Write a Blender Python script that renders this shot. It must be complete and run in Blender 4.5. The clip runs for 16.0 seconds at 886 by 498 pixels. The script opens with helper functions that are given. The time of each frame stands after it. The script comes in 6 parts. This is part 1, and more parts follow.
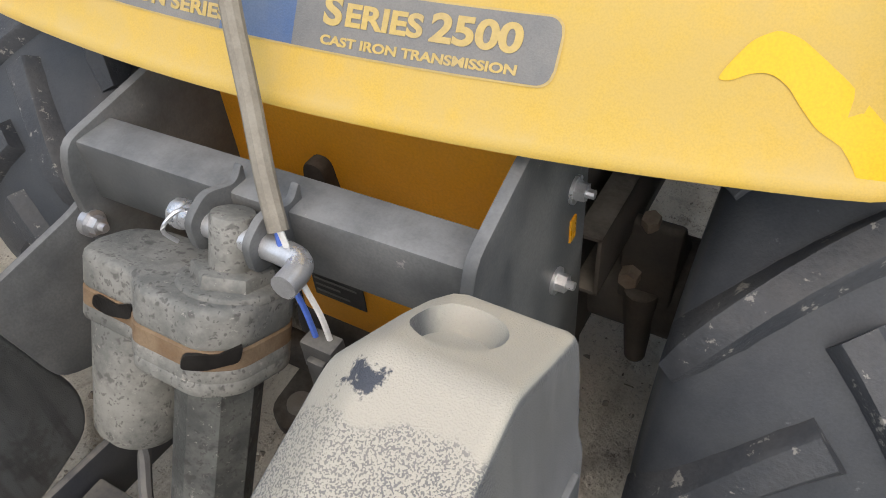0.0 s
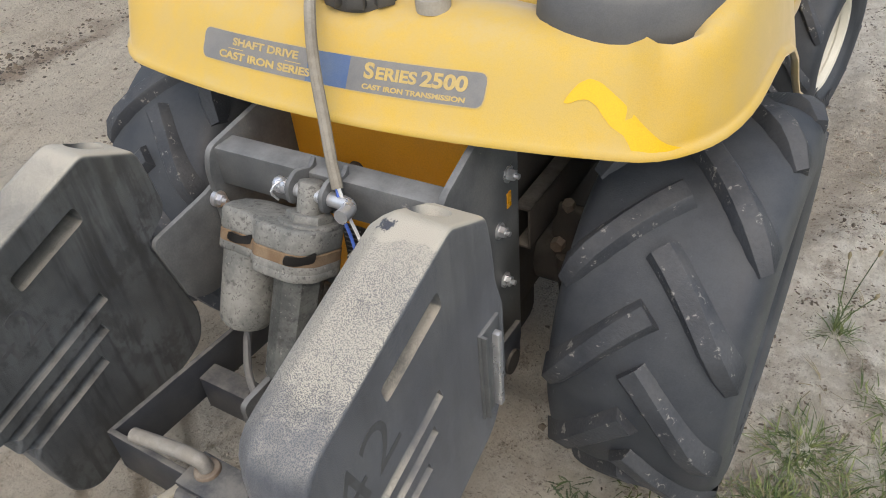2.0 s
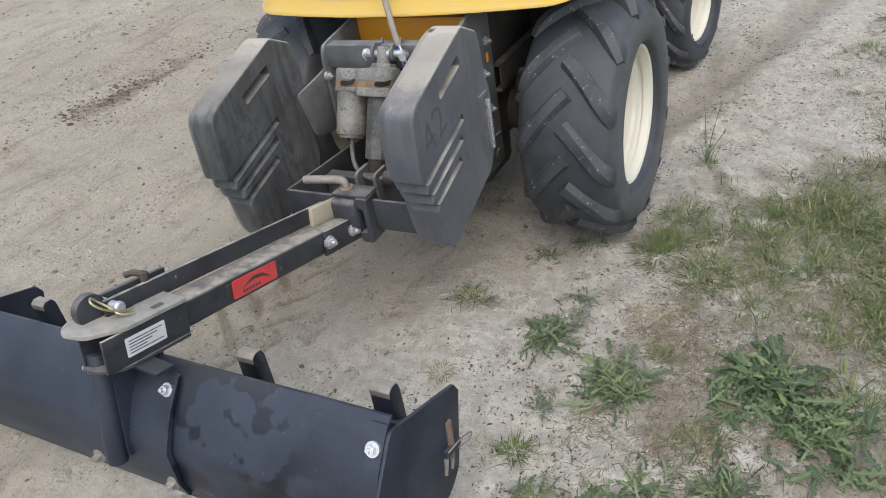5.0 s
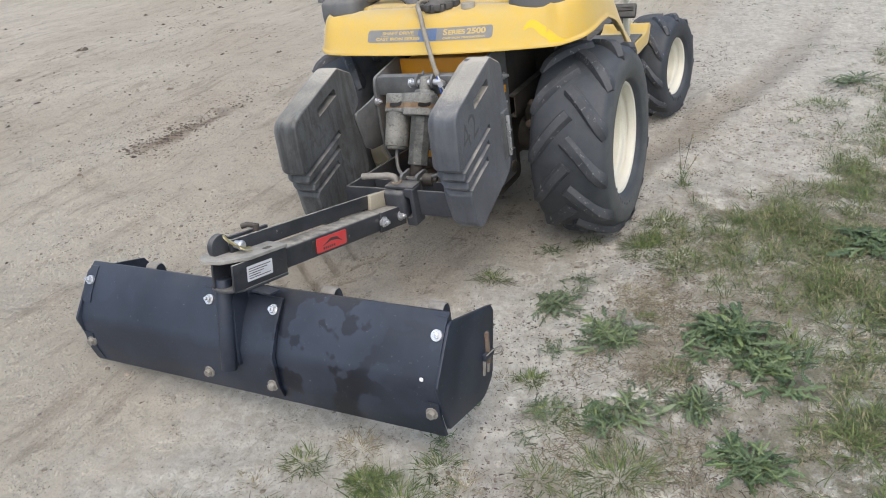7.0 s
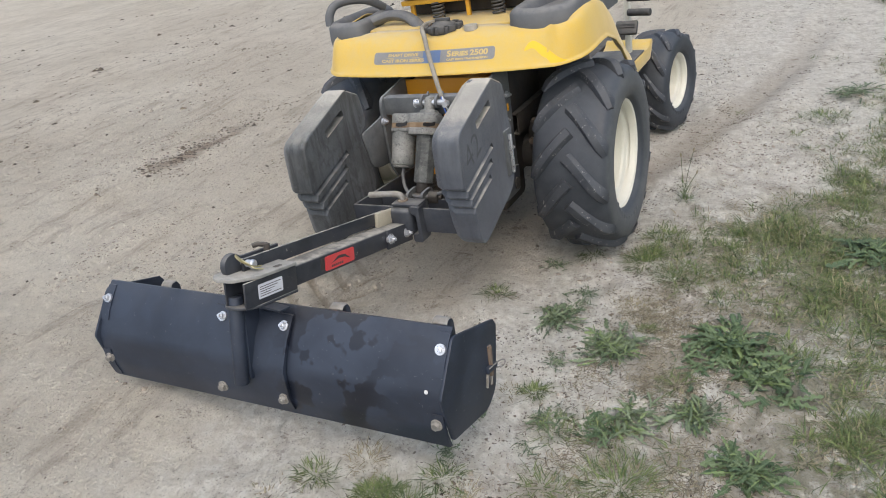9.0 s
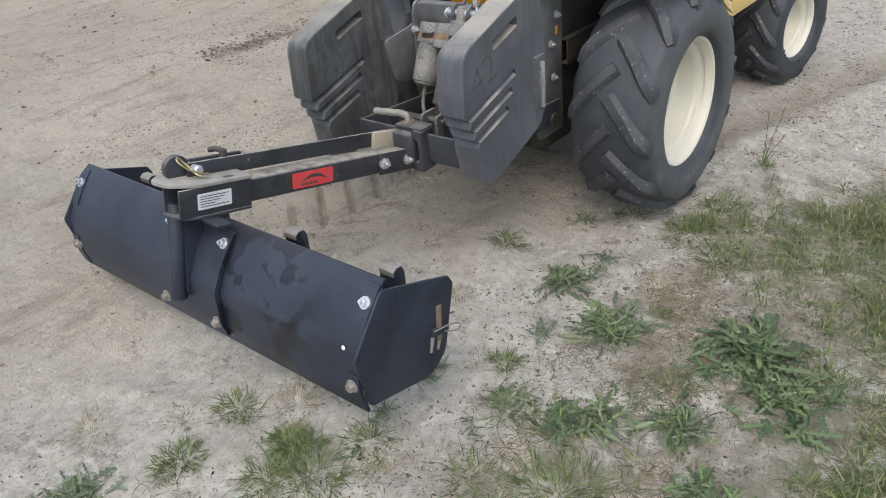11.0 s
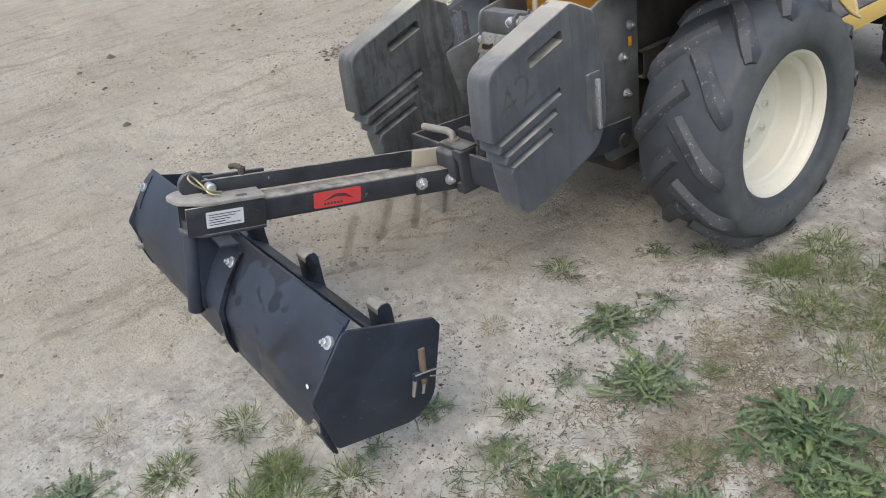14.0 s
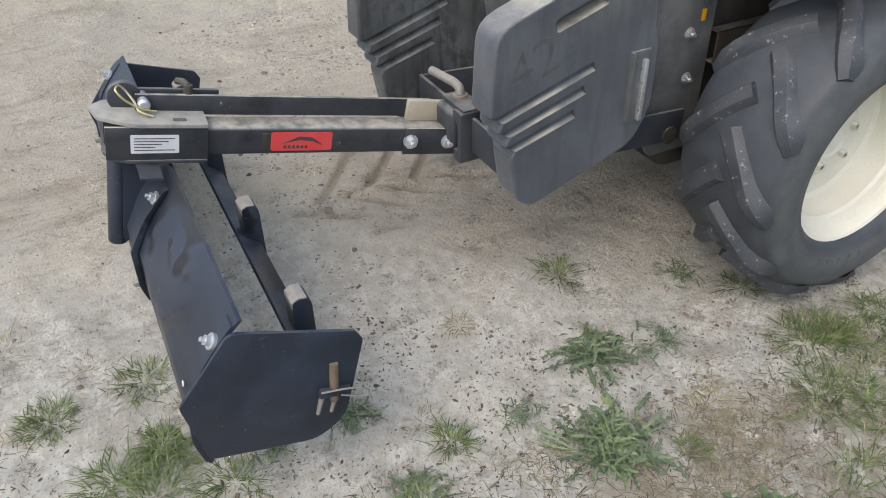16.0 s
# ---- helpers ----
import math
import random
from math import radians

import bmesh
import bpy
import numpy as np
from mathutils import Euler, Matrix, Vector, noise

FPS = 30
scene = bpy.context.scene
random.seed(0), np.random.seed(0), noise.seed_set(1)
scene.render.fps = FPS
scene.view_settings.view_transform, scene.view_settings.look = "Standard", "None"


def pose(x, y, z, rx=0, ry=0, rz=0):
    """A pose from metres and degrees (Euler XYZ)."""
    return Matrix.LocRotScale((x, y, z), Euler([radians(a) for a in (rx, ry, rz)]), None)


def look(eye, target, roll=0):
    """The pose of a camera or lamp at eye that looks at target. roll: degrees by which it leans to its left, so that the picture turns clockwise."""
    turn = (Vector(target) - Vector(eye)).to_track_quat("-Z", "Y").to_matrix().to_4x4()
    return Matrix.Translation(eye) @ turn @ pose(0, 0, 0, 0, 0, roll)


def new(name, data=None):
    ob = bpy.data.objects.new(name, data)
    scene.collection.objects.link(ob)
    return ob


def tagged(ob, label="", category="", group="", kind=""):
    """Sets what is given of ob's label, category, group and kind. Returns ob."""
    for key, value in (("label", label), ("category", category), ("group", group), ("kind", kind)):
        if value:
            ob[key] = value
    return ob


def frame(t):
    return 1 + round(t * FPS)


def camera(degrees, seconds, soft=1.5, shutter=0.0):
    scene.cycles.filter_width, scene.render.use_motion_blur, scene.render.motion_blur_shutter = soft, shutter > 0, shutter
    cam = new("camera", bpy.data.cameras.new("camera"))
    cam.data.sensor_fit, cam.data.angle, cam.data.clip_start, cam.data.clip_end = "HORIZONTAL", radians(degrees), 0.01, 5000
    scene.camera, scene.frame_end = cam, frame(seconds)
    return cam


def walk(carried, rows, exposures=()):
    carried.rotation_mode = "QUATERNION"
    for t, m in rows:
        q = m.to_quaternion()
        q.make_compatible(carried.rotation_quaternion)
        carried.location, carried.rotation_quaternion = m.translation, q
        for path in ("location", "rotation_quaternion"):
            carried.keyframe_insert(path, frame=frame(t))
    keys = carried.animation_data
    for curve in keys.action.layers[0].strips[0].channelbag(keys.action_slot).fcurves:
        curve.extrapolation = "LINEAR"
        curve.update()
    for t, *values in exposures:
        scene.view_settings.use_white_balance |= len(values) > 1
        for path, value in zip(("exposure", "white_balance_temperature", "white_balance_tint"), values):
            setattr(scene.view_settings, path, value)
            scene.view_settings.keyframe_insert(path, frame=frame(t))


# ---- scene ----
cam = camera(60.7, 16.0, soft=1.0)
PATH = [
    (0, (0.332, -0.57, 0.878), (-0.466, 0.639, -0.5), -5.4),
    (0.5, (0.347, -0.606, 0.913), (-0.465, 0.59, -0.47), -5.1),
    (1, (0.355, -0.668, 0.957), (-0.487, 0.587, -0.353), -5.2),
    (1.5, (0.431, -0.736, 0.99), (-0.421, 0.543, -0.29), -5.3),
    (2, (0.544, -0.856, 1.04), (-0.331, 0.436, -0.211), -5.8),
    (2.5, (0.649, -1.016, 1.104), (-0.268, 0.319, -0.07), -6.0),
    (3, (0.684, -1.201, 1.113), (-0.226, 0.154, -0.043), -8.1),
    (3.5, (0.714, -1.325, 1.108), (-0.18, 0.054, -0.032), -9.0),
    (4, (0.816, -1.474, 1.085), (-0.08, -0.082, -0.038), -9.6),
    (4.5, (0.908, -1.592, 1.069), (0.011, -0.188, -0.037), -10.5),
    (5, (0.935, -1.695, 1.08), (0.035, -0.272, 0.001), -10.6),
    (7.5, (1.069, -2.196, 1.106), (0.185, -0.622, 0.246), -8.8),
    (8, (1.072, -2.191, 1.119), (0.19, -0.599, 0.289), -9.6),
    (8.5, (1.075, -2.187, 1.122), (0.194, -0.615, 0.255), -9.9),
    (9, (1.093, -2.191, 1.13), (0.166, -0.648, 0.257), -9.8),
    (9.5, (1.124, -2.187, 1.121), (0.173, -0.644, 0.274), -9.3),
    (10, (1.137, -2.107, 1.081), (0.18, -0.614, 0.155), -7.4),
    (12.5, (1.364, -1.546, 1.01), (-0.051, -0.57, -0.012), -8.2),
    (13, (1.368, -1.537, 1.009), (-0.066, -0.575, -0.001), -9.5),
    (13.5, (1.369, -1.526, 1.02), (-0.086, -0.583, 0.023), -10.2),
    (14, (1.361, -1.508, 1.012), (-0.109, -0.584, 0.019), -10.2),
    (14.5, (1.278, -1.455, 0.992), (-0.188, -0.583, -0.052), -9.1),
    (15, (1.149, -1.365, 0.983), (-0.314, -0.535, -0.099), -7.8),
    (15.5, (1.121, -1.315, 0.985), (-0.312, -0.544, -0.178), -6.6),
    (16, (1.188, -1.208, 0.981), (-0.252, -0.498, -0.211), -1.5),
]
walk(cam, [(t, look(eye, target, roll)) for t, eye, target, roll in PATH],
     [(t, stops, 6800 if t < 4 else 6500, 10) for t, stops in (
         (0, 0.38), (0.5, 0.24), (1, 0.14), (1.5, 0.14), (2, 0.32), (2.5, 0.36), (4, 0.40), (5, 0.42), (7.5, 0.44), (8.5, 0.35), (9.5, 0.45), (10, 0.37), (12.5, 0.42), (13.5, 0.41), (14.5, 0.44), (15, 0.40), (15.5, 0.47), (16, 0.52))])

# ---- light ----
world = bpy.data.worlds.new("overcast_sky")
scene.world = world
world.use_nodes = True
_wn = world.node_tree.nodes
_sky = _wn.new("ShaderNodeTexSky")
_sky.sky_type, _sky.sun_disc = "NISHITA", False
_sky.sun_elevation, _sky.sun_rotation = radians(55), radians(150)
_sky.air_density, _sky.dust_density, _sky.ozone_density = 1.0, 4.0, 0.6
_wn["Background"].inputs[1].default_value = 0.15
world.node_tree.links.new(_sky.outputs[0], _wn["Background"].inputs[0])
sun = new("sun", bpy.data.lights.new("sun", "SUN"))
sun.data.energy, sun.data.angle, sun.data.color = 1.3, radians(130), (0.88, 0.955, 1.0)
sun.matrix_world = look((1.3, -2.4, 5.6), (0, 0, 0))


# ---- materials ----
def nodes_of(name):
    m = bpy.data.materials.new(name)
    m.use_nodes = True
    n, l = m.node_tree.nodes, m.node_tree.links
    return m, n, l, n["Principled BSDF"]


def tex_noise(n, l, scale, detail=4.0, rough=0.6, coord=None, kind="ShaderNodeTexNoise"):
    t = n.new(kind)
    t.inputs["Scale"].default_value = scale
    if "Detail" in t.inputs:
        t.inputs["Detail"].default_value = detail
    if "Roughness" in t.inputs:
        t.inputs["Roughness"].default_value = rough
    if coord is not None:
        l.new(coord, t.inputs["Vector"])
    return t


def ramp(n, l, src, a, b, lo=0.0, hi=1.0):
    r = n.new("ShaderNodeMapRange")
    r.interpolation_type = "SMOOTHSTEP"
    r.inputs[1].default_value, r.inputs[2].default_value = a, b
    r.inputs[3].default_value, r.inputs[4].default_value = lo, hi
    l.new(src, r.inputs[0])
    return r.outputs[0]


def mixc(n, l, fac, a, b, blend="MIX"):
    m = n.new("ShaderNodeMix")
    m.data_type, m.blend_type = "RGBA", blend
    for k, v in ((0, fac), (6, a), (7, b)):
        if isinstance(v, (int, float)):
            m.inputs[k].default_value = v
        elif isinstance(v, tuple):
            m.inputs[k].default_value = (*v, 1.0)
        else:
            l.new(v, m.inputs[k])
    return m.outputs[2]


def arith(n, l, op, a, b):
    m = n.new("ShaderNodeMath")
    m.operation = op
    for k, v in enumerate((a, b)):
        if isinstance(v, (int, float)):
            m.inputs[k].default_value = v
        else:
            l.new(v, m.inputs[k])
    return m.outputs[0]


def bump(n, l, p, height, dist, strength=1.0, under=None):
    b = n.new("ShaderNodeBump")
    b.inputs["Distance"].default_value, b.inputs["Strength"].default_value = dist, strength
    l.new(height, b.inputs["Height"])
    if under is not None:
        l.new(under, b.inputs["Normal"])
    if p is not None:
        l.new(b.outputs[0], p.inputs["Normal"])
    return b.outputs[0]


SAND = (0.45, 0.425, 0.365)


def surface(name, col, col2, rough=0.5, metal=0.0, scale=12.0, grain=300.0, grain_d=0.0004, dust=0.0, dust_up=0.0,
            scratch=0.0, scratch_col=(0.45, 0.45, 0.45), blotch=0.5, dust_col=SAND):
    """Paint, plastic, rubber or metal: two tones in blotches, fine relief, sand dust (more on faces that look up), chips."""
    m, n, l, p = nodes_of(name)
    c = n.new("ShaderNodeTexCoord").outputs["Object"]
    big = tex_noise(n, l, scale, 5, 0.6, c)
    colour = mixc(n, l, ramp(n, l, big.outputs[0], 0.5 - blotch * 0.4, 0.5 + blotch * 0.4), col, col2)
    fine = tex_noise(n, l, grain, 3, 0.55, c)
    colour = mixc(n, l, ramp(n, l, fine.outputs[0], 0.3, 0.75, 0.0, 0.35), colour, tuple(0.6 * v for v in col))
    rgh = ramp(n, l, big.outputs[0], 0.3, 0.7, rough - 0.08, rough + 0.1)
    if scratch:
        chips = tex_noise(n, l, 55, 6, 0.75, c)
        f = ramp(n, l, chips.outputs[0], 0.70 - 0.12 * scratch, 0.74 - 0.12 * scratch)
        colour = mixc(n, l, f, colour, scratch_col)
    if dust or dust_up:
        g = n.new("ShaderNodeNewGeometry")
        sep = n.new("ShaderNodeSeparateXYZ")
        l.new(g.outputs["Normal"], sep.inputs[0])
        up = ramp(n, l, sep.outputs[2], 0.25, 0.95, 0.0, dust_up)
        mid = tex_noise(n, l, 26, 6, 0.7, c)
        amount = arith(n, l, "ADD", up, dust)
        amount = arith(n, l, "MULTIPLY", amount, ramp(n, l, mid.outputs[0], 0.28, 0.66, 0.25, 1.25))
        amount = arith(n, l, "MINIMUM", amount, 0.95)
        colour = mixc(n, l, amount, colour, dust_col)
        rgh = arith(n, l, "MINIMUM", arith(n, l, "ADD", rgh, amount), 0.95)
    l.new(colour, p.inputs["Base Color"])
    l.new(rgh, p.inputs["Roughness"])
    p.inputs["Metallic"].default_value = metal
    bump(n, l, p, fine.outputs[0], grain_d, 0.8)
    return m


YELLOW = surface("yellow_plastic", (0.63, 0.392, 0.030), (0.60, 0.405, 0.055), 0.42, scale=3.5, grain=900, grain_d=0.00002, dust=0.24,
                 dust_up=0.30, dust_col=(0.53, 0.42, 0.21))
YELLOW.node_tree.nodes["Principled BSDF"].inputs["Sheen Weight"].default_value = 0.35
YELLOW.node_tree.nodes["Principled BSDF"].inputs["Sheen Roughness"].default_value = 0.45
FRESH = surface("fresh_yellow_paint", (0.80, 0.475, 0.001), (0.80, 0.47, 0.001), 0.45, scale=20, grain=700, grain_d=0.00003)
ORANGE = surface("cast_orange_paint", (0.86, 0.37, 0.012), (0.78, 0.335, 0.016), 0.46, scale=8, grain=400, dust=0.04, dust_up=0.3)
SEATBAR = surface("seat_bar_yellow_paint", (0.70, 0.38, 0.03), (0.6, 0.32, 0.03), 0.45, scale=12, scratch=0.3, scratch_col=(0.08, 0.06, 0.05))
BLACK = surface("black_powder_coat", (0.019, 0.023, 0.033), (0.034, 0.040, 0.053), 0.34, scale=7, grain=700, grain_d=0.0001, dust=0.04,
                dust_up=0.25, scratch=0.15, scratch_col=(0.2, 0.19, 0.18))
ARMBLACK = surface("scuffed_black_arm_paint", (0.012, 0.015, 0.023), (0.030, 0.035, 0.046), 0.36, scale=16, grain=700, grain_d=0.0001, dust=0.03,
                   dust_up=0.60, scratch=0.4, scratch_col=(0.27, 0.25, 0.22))


def blade_material():
    """Blue-black paint under a thin dust film, washed off in dark glossy patches with hard edges."""
    m, n, l, p = nodes_of("black_blade_paint")
    c = n.new("ShaderNodeTexCoord").outputs["Object"]
    big = tex_noise(n, l, 6, 4, 0.55, c)
    mid = tex_noise(n, l, 13, 3, 0.5, c)
    fine = tex_noise(n, l, 420, 3, 0.6, c)
    speck = tex_noise(n, l, 130, 4, 0.75, c)
    film = mixc(n, l, ramp(n, l, big.outputs[0], 0.35, 0.65), (0.015, 0.021, 0.035), (0.027, 0.036, 0.056))
    side = n.new("ShaderNodeSeparateXYZ")
    l.new(c, side.inputs[0])
    mostly = arith(n, l, "MULTIPLY", ramp(n, l, side.outputs[0], 0.04, 0.14, 0.15, 1.0), ramp(n, l, side.outputs[0], 0.30, 0.40, 1.0, 0.3))
    wet = arith(n, l, "MULTIPLY", ramp(n, l, mid.outputs[0], 0.495, 0.53), mostly)
    colour = mixc(n, l, wet, film, (0.007, 0.009, 0.016))
    colour = mixc(n, l, ramp(n, l, speck.outputs[0], 0.665, 0.70, 0.0, 0.7), colour, (0.20, 0.20, 0.19))
    g = n.new("ShaderNodeNewGeometry")
    sep = n.new("ShaderNodeSeparateXYZ")
    l.new(g.outputs["Normal"], sep.inputs[0])
    colour = mixc(n, l, arith(n, l, "MULTIPLY", ramp(n, l, sep.outputs[2], 0.6, 0.97, 0.0, 0.15), ramp(n, l, mid.outputs[0], 0.3, 0.7)), colour, SAND)
    l.new(colour, p.inputs["Base Color"])
    l.new(ramp(n, l, wet, 0.0, 1.0, 0.46, 0.32), p.inputs["Roughness"])
    bump(n, l, p, fine.outputs[0], 0.0001, 0.8)
    return m


BLADE = blade_material()
STEEL = surface("dark_grey_painted_steel", (0.064, 0.070, 0.074), (0.148, 0.153, 0.152), 0.40, scale=14, grain=450, grain_d=0.0002, dust=0.09,
                dust_up=0.34, scratch=0.35, scratch_col=(0.26, 0.25, 0.24), dust_col=(0.31, 0.32, 0.325))
DARK = surface("dirty_dark_frame", (0.012, 0.010, 0.009), (0.042, 0.031, 0.024), 0.75, scale=16, grain=250, grain_d=0.0005, dust=0.04, dust_up=0.15)
RUSTY = surface("rusty_steel", (0.12, 0.075, 0.05), (0.20, 0.16, 0.12), 0.75, metal=0.2, scale=40, grain=500, dust=0.12, dust_up=0.2)
ZINC = surface("zinc_plated_steel", (0.76, 0.77, 0.79), (0.60, 0.61, 0.63), 0.32, metal=0.75, scale=60, grain=900, grain_d=0.00005)
RODST = surface("worn_bare_steel", (0.36, 0.35, 0.33), (0.26, 0.24, 0.22), 0.45, metal=0.6, scale=50, grain=700, dust=0.2, dust_up=0.3)
BRASSY = surface("yellow_passivated_wire", (0.60, 0.52, 0.26), (0.55, 0.50, 0.32), 0.35, metal=0.8, scale=50, grain=900)
RUBBER = surface("tyre_rubber", (0.019, 0.024, 0.034), (0.042, 0.049, 0.061), 0.50, scale=9, grain=500, grain_d=0.0003, dust=0.09, dust_up=0.05,
                 scratch=0.40, scratch_col=(0.095, 0.105, 0.115), dust_col=(0.20, 0.21, 0.205))


def dusty_sidewalls():
    """A film of pale dust on the flanks of the big tyres."""
    n, l = RUBBER.node_tree.nodes, RUBBER.node_tree.links
    p = n["Principled BSDF"]
    under = p.inputs["Base Color"].links[0].from_socket
    c = n.new("ShaderNodeTexCoord").outputs["Object"]
    sep = n.new("ShaderNodeSeparateXYZ")
    l.new(c, sep.inputs[0])
    film = arith(n, l, "MULTIPLY", ramp(n, l, arith(n, l, "ABSOLUTE", sep.outputs[0], 0.0), 0.104, 0.116), ramp(n, l, tex_noise(n, l, 18, 6, 0.7, c).outputs[0], 0.3, 0.7, 0.3, 0.75))
    l.new(mixc(n, l, film, under, (0.125, 0.130, 0.130)), p.inputs["Base Color"])


dusty_sidewalls()
LUGTOP = surface("worn_lug_rubber", (0.021, 0.026, 0.036), (0.048, 0.055, 0.066), 0.48, scale=14, grain=260, grain_d=0.0010, dust=0.06, dust_up=0.10,
                 scratch=0.85, scratch_col=(0.24, 0.235, 0.22), dust_col=(0.26, 0.25, 0.23))
CREAM = surface("cream_rim_paint", (0.73, 0.71, 0.61), (0.68, 0.655, 0.555), 0.38, scale=10, grain=500, grain_d=0.00008, dust=0.05, scratch=0.06,
                scratch_col=(0.2, 0.13, 0.08))
PAD = surface("grey_moulded_plastic", (0.075, 0.080, 0.088), (0.105, 0.110, 0.118), 0.55, scale=10, grain=700, grain_d=0.0002, dust=0.06, dust_up=0.18)
CAPMAT = surface("black_moulded_plastic", (0.025, 0.026, 0.028), (0.05, 0.05, 0.052), 0.5, scale=20, grain=600, grain_d=0.0002, dust=0.06, dust_up=0.2)
VINYL = surface("black_seat_vinyl", (0.012, 0.012, 0.014), (0.022, 0.022, 0.024), 0.5, scale=14, grain=350, grain_d=0.0003, dust=0.03, dust_up=0.05)
LOOM = surface("dusty_loom_tape", (0.17, 0.15, 0.12), (0.26, 0.235, 0.19), 0.8, scale=30, grain=600, grain_d=0.0003, dust=0.2, dust_up=0.2)
BLUEW = surface("blue_wire_plastic", (0.07, 0.15, 0.55), (0.09, 0.18, 0.6), 0.4, scale=60)
WHITEW = surface("white_wire_plastic", (0.75, 0.75, 0.73), (0.68, 0.68, 0.66), 0.4, scale=60)
TANK = surface("tan_tank_plastic", (0.33, 0.25, 0.13), (0.26, 0.2, 0.11), 0.6, scale=14, dust=0.15)
BEIGE = surface("beige_nylon_block", (0.40, 0.36, 0.27), (0.33, 0.30, 0.23), 0.6, scale=30, grain=500, dust=0.15, dust_up=0.25)
REDL = surface("red_label_vinyl", (0.62, 0.035, 0.04), (0.56, 0.04, 0.045), 0.35, scale=25, grain=900, dust=0.06)
WHITEL = surface("white_label_vinyl", (0.66, 0.68, 0.72), (0.60, 0.62, 0.66), 0.4, scale=25, grain=900, dust=0.08)
INK = surface("dark_label_ink", (0.05, 0.035, 0.035), (0.07, 0.05, 0.05), 0.5, scale=40)
GREYDEC = surface("grey_decal_film", (0.16, 0.165, 0.17), (0.20, 0.20, 0.20), 0.45, scale=18, grain=900, dust=0.16)
BLUEDEC = surface("blue_decal_film", (0.055, 0.12, 0.28), (0.10, 0.16, 0.27), 0.42, scale=18, grain=900, dust=0.10)
GOLDDEC = surface("pale_yellow_lettering", (0.58, 0.42, 0.13), (0.50, 0.38, 0.17), 0.45, scale=40)
BADGE = surface("grey_badge_film", (0.30, 0.29, 0.26), (0.36, 0.34, 0.3), 0.5, scale=60, dust=0.3)
AMBER = surface("amber_reflector_plastic", (0.75, 0.35, 0.02), (0.7, 0.33, 0.02), 0.3, scale=40)


def cast_weight_material(name, dark, light, side_dust, soot, top, contrast):
    """Dark pebble-grained casting; pale sand lies on what looks up and in the valleys of the grain, rain has run down the faces."""
    m, n, l, p = nodes_of(name)
    c = n.new("ShaderNodeTexCoord").outputs["Object"]
    g = n.new("ShaderNodeNewGeometry")
    sep = n.new("ShaderNodeSeparateXYZ")
    l.new(g.outputs["Normal"], sep.inputs[0])
    big = tex_noise(n, l, 8, 5, 0.65, c)
    stain = tex_noise(n, l, 21, 6, 0.75, c)
    grain = tex_noise(n, l, 1050, 0.0, 0.4, c)
    grain.inputs["Distortion"].default_value = 0.6
    tall = n.new("ShaderNodeMapping")
    tall.inputs["Rotation"].default_value = (0.30, 0.0, 0.0)
    tall.inputs["Scale"].default_value = (48, 48, 5)
    l.new(c, tall.inputs["Vector"])
    runs = tex_noise(n, l, 1.0, 5, 0.7, tall.outputs[0])
    base = mixc(n, l, ramp(n, l, big.outputs[0], 0.3, 0.7), dark, light)
    base = mixc(n, l, ramp(n, l, runs.outputs[0], 0.48, 0.66, 0.0, soot), base, (0.018, 0.019, 0.021))
    base = mixc(n, l, ramp(n, l, stain.outputs[0], 0.50, 0.60, 0.0, 0.8 * soot), base, (0.016, 0.017, 0.018))
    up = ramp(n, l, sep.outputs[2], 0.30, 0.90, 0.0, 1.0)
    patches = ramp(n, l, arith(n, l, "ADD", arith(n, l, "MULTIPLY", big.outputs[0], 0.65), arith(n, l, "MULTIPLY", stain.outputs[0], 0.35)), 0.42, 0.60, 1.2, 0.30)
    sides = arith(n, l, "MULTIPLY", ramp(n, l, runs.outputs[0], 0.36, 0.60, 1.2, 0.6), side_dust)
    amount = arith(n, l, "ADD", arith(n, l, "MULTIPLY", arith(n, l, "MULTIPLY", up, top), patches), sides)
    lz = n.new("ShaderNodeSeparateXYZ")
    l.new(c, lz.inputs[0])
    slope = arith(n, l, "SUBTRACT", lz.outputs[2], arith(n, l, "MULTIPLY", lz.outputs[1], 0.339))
    # the pale film thins to under half low on the faces and in their grooves
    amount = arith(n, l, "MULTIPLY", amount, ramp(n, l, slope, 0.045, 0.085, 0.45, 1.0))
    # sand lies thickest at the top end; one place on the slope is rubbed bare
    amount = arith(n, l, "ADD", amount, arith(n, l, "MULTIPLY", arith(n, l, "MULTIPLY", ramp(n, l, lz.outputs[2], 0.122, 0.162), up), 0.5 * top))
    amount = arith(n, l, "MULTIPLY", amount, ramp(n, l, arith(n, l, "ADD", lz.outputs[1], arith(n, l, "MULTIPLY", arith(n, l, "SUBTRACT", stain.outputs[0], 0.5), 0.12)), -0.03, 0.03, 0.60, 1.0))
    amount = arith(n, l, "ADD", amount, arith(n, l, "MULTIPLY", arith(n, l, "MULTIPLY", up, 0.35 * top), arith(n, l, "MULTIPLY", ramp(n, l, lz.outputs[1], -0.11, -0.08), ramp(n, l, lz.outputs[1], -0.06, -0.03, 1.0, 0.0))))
    away = n.new("ShaderNodeVectorMath")
    away.operation = "DISTANCE"
    l.new(c, away.inputs[0])
    away.inputs[1].default_value = (0.028, 0.044, 0.171)
    rub = ramp(n, l, arith(n, l, "ADD", away.outputs["Value"], arith(n, l, "MULTIPLY", arith(n, l, "SUBTRACT", stain.outputs[0], 0.5), 0.075)), 0.006, 0.016, 0.85 * top, 0.0)
    amount = arith(n, l, "MULTIPLY", amount, arith(n, l, "SUBTRACT", 1.0, rub))
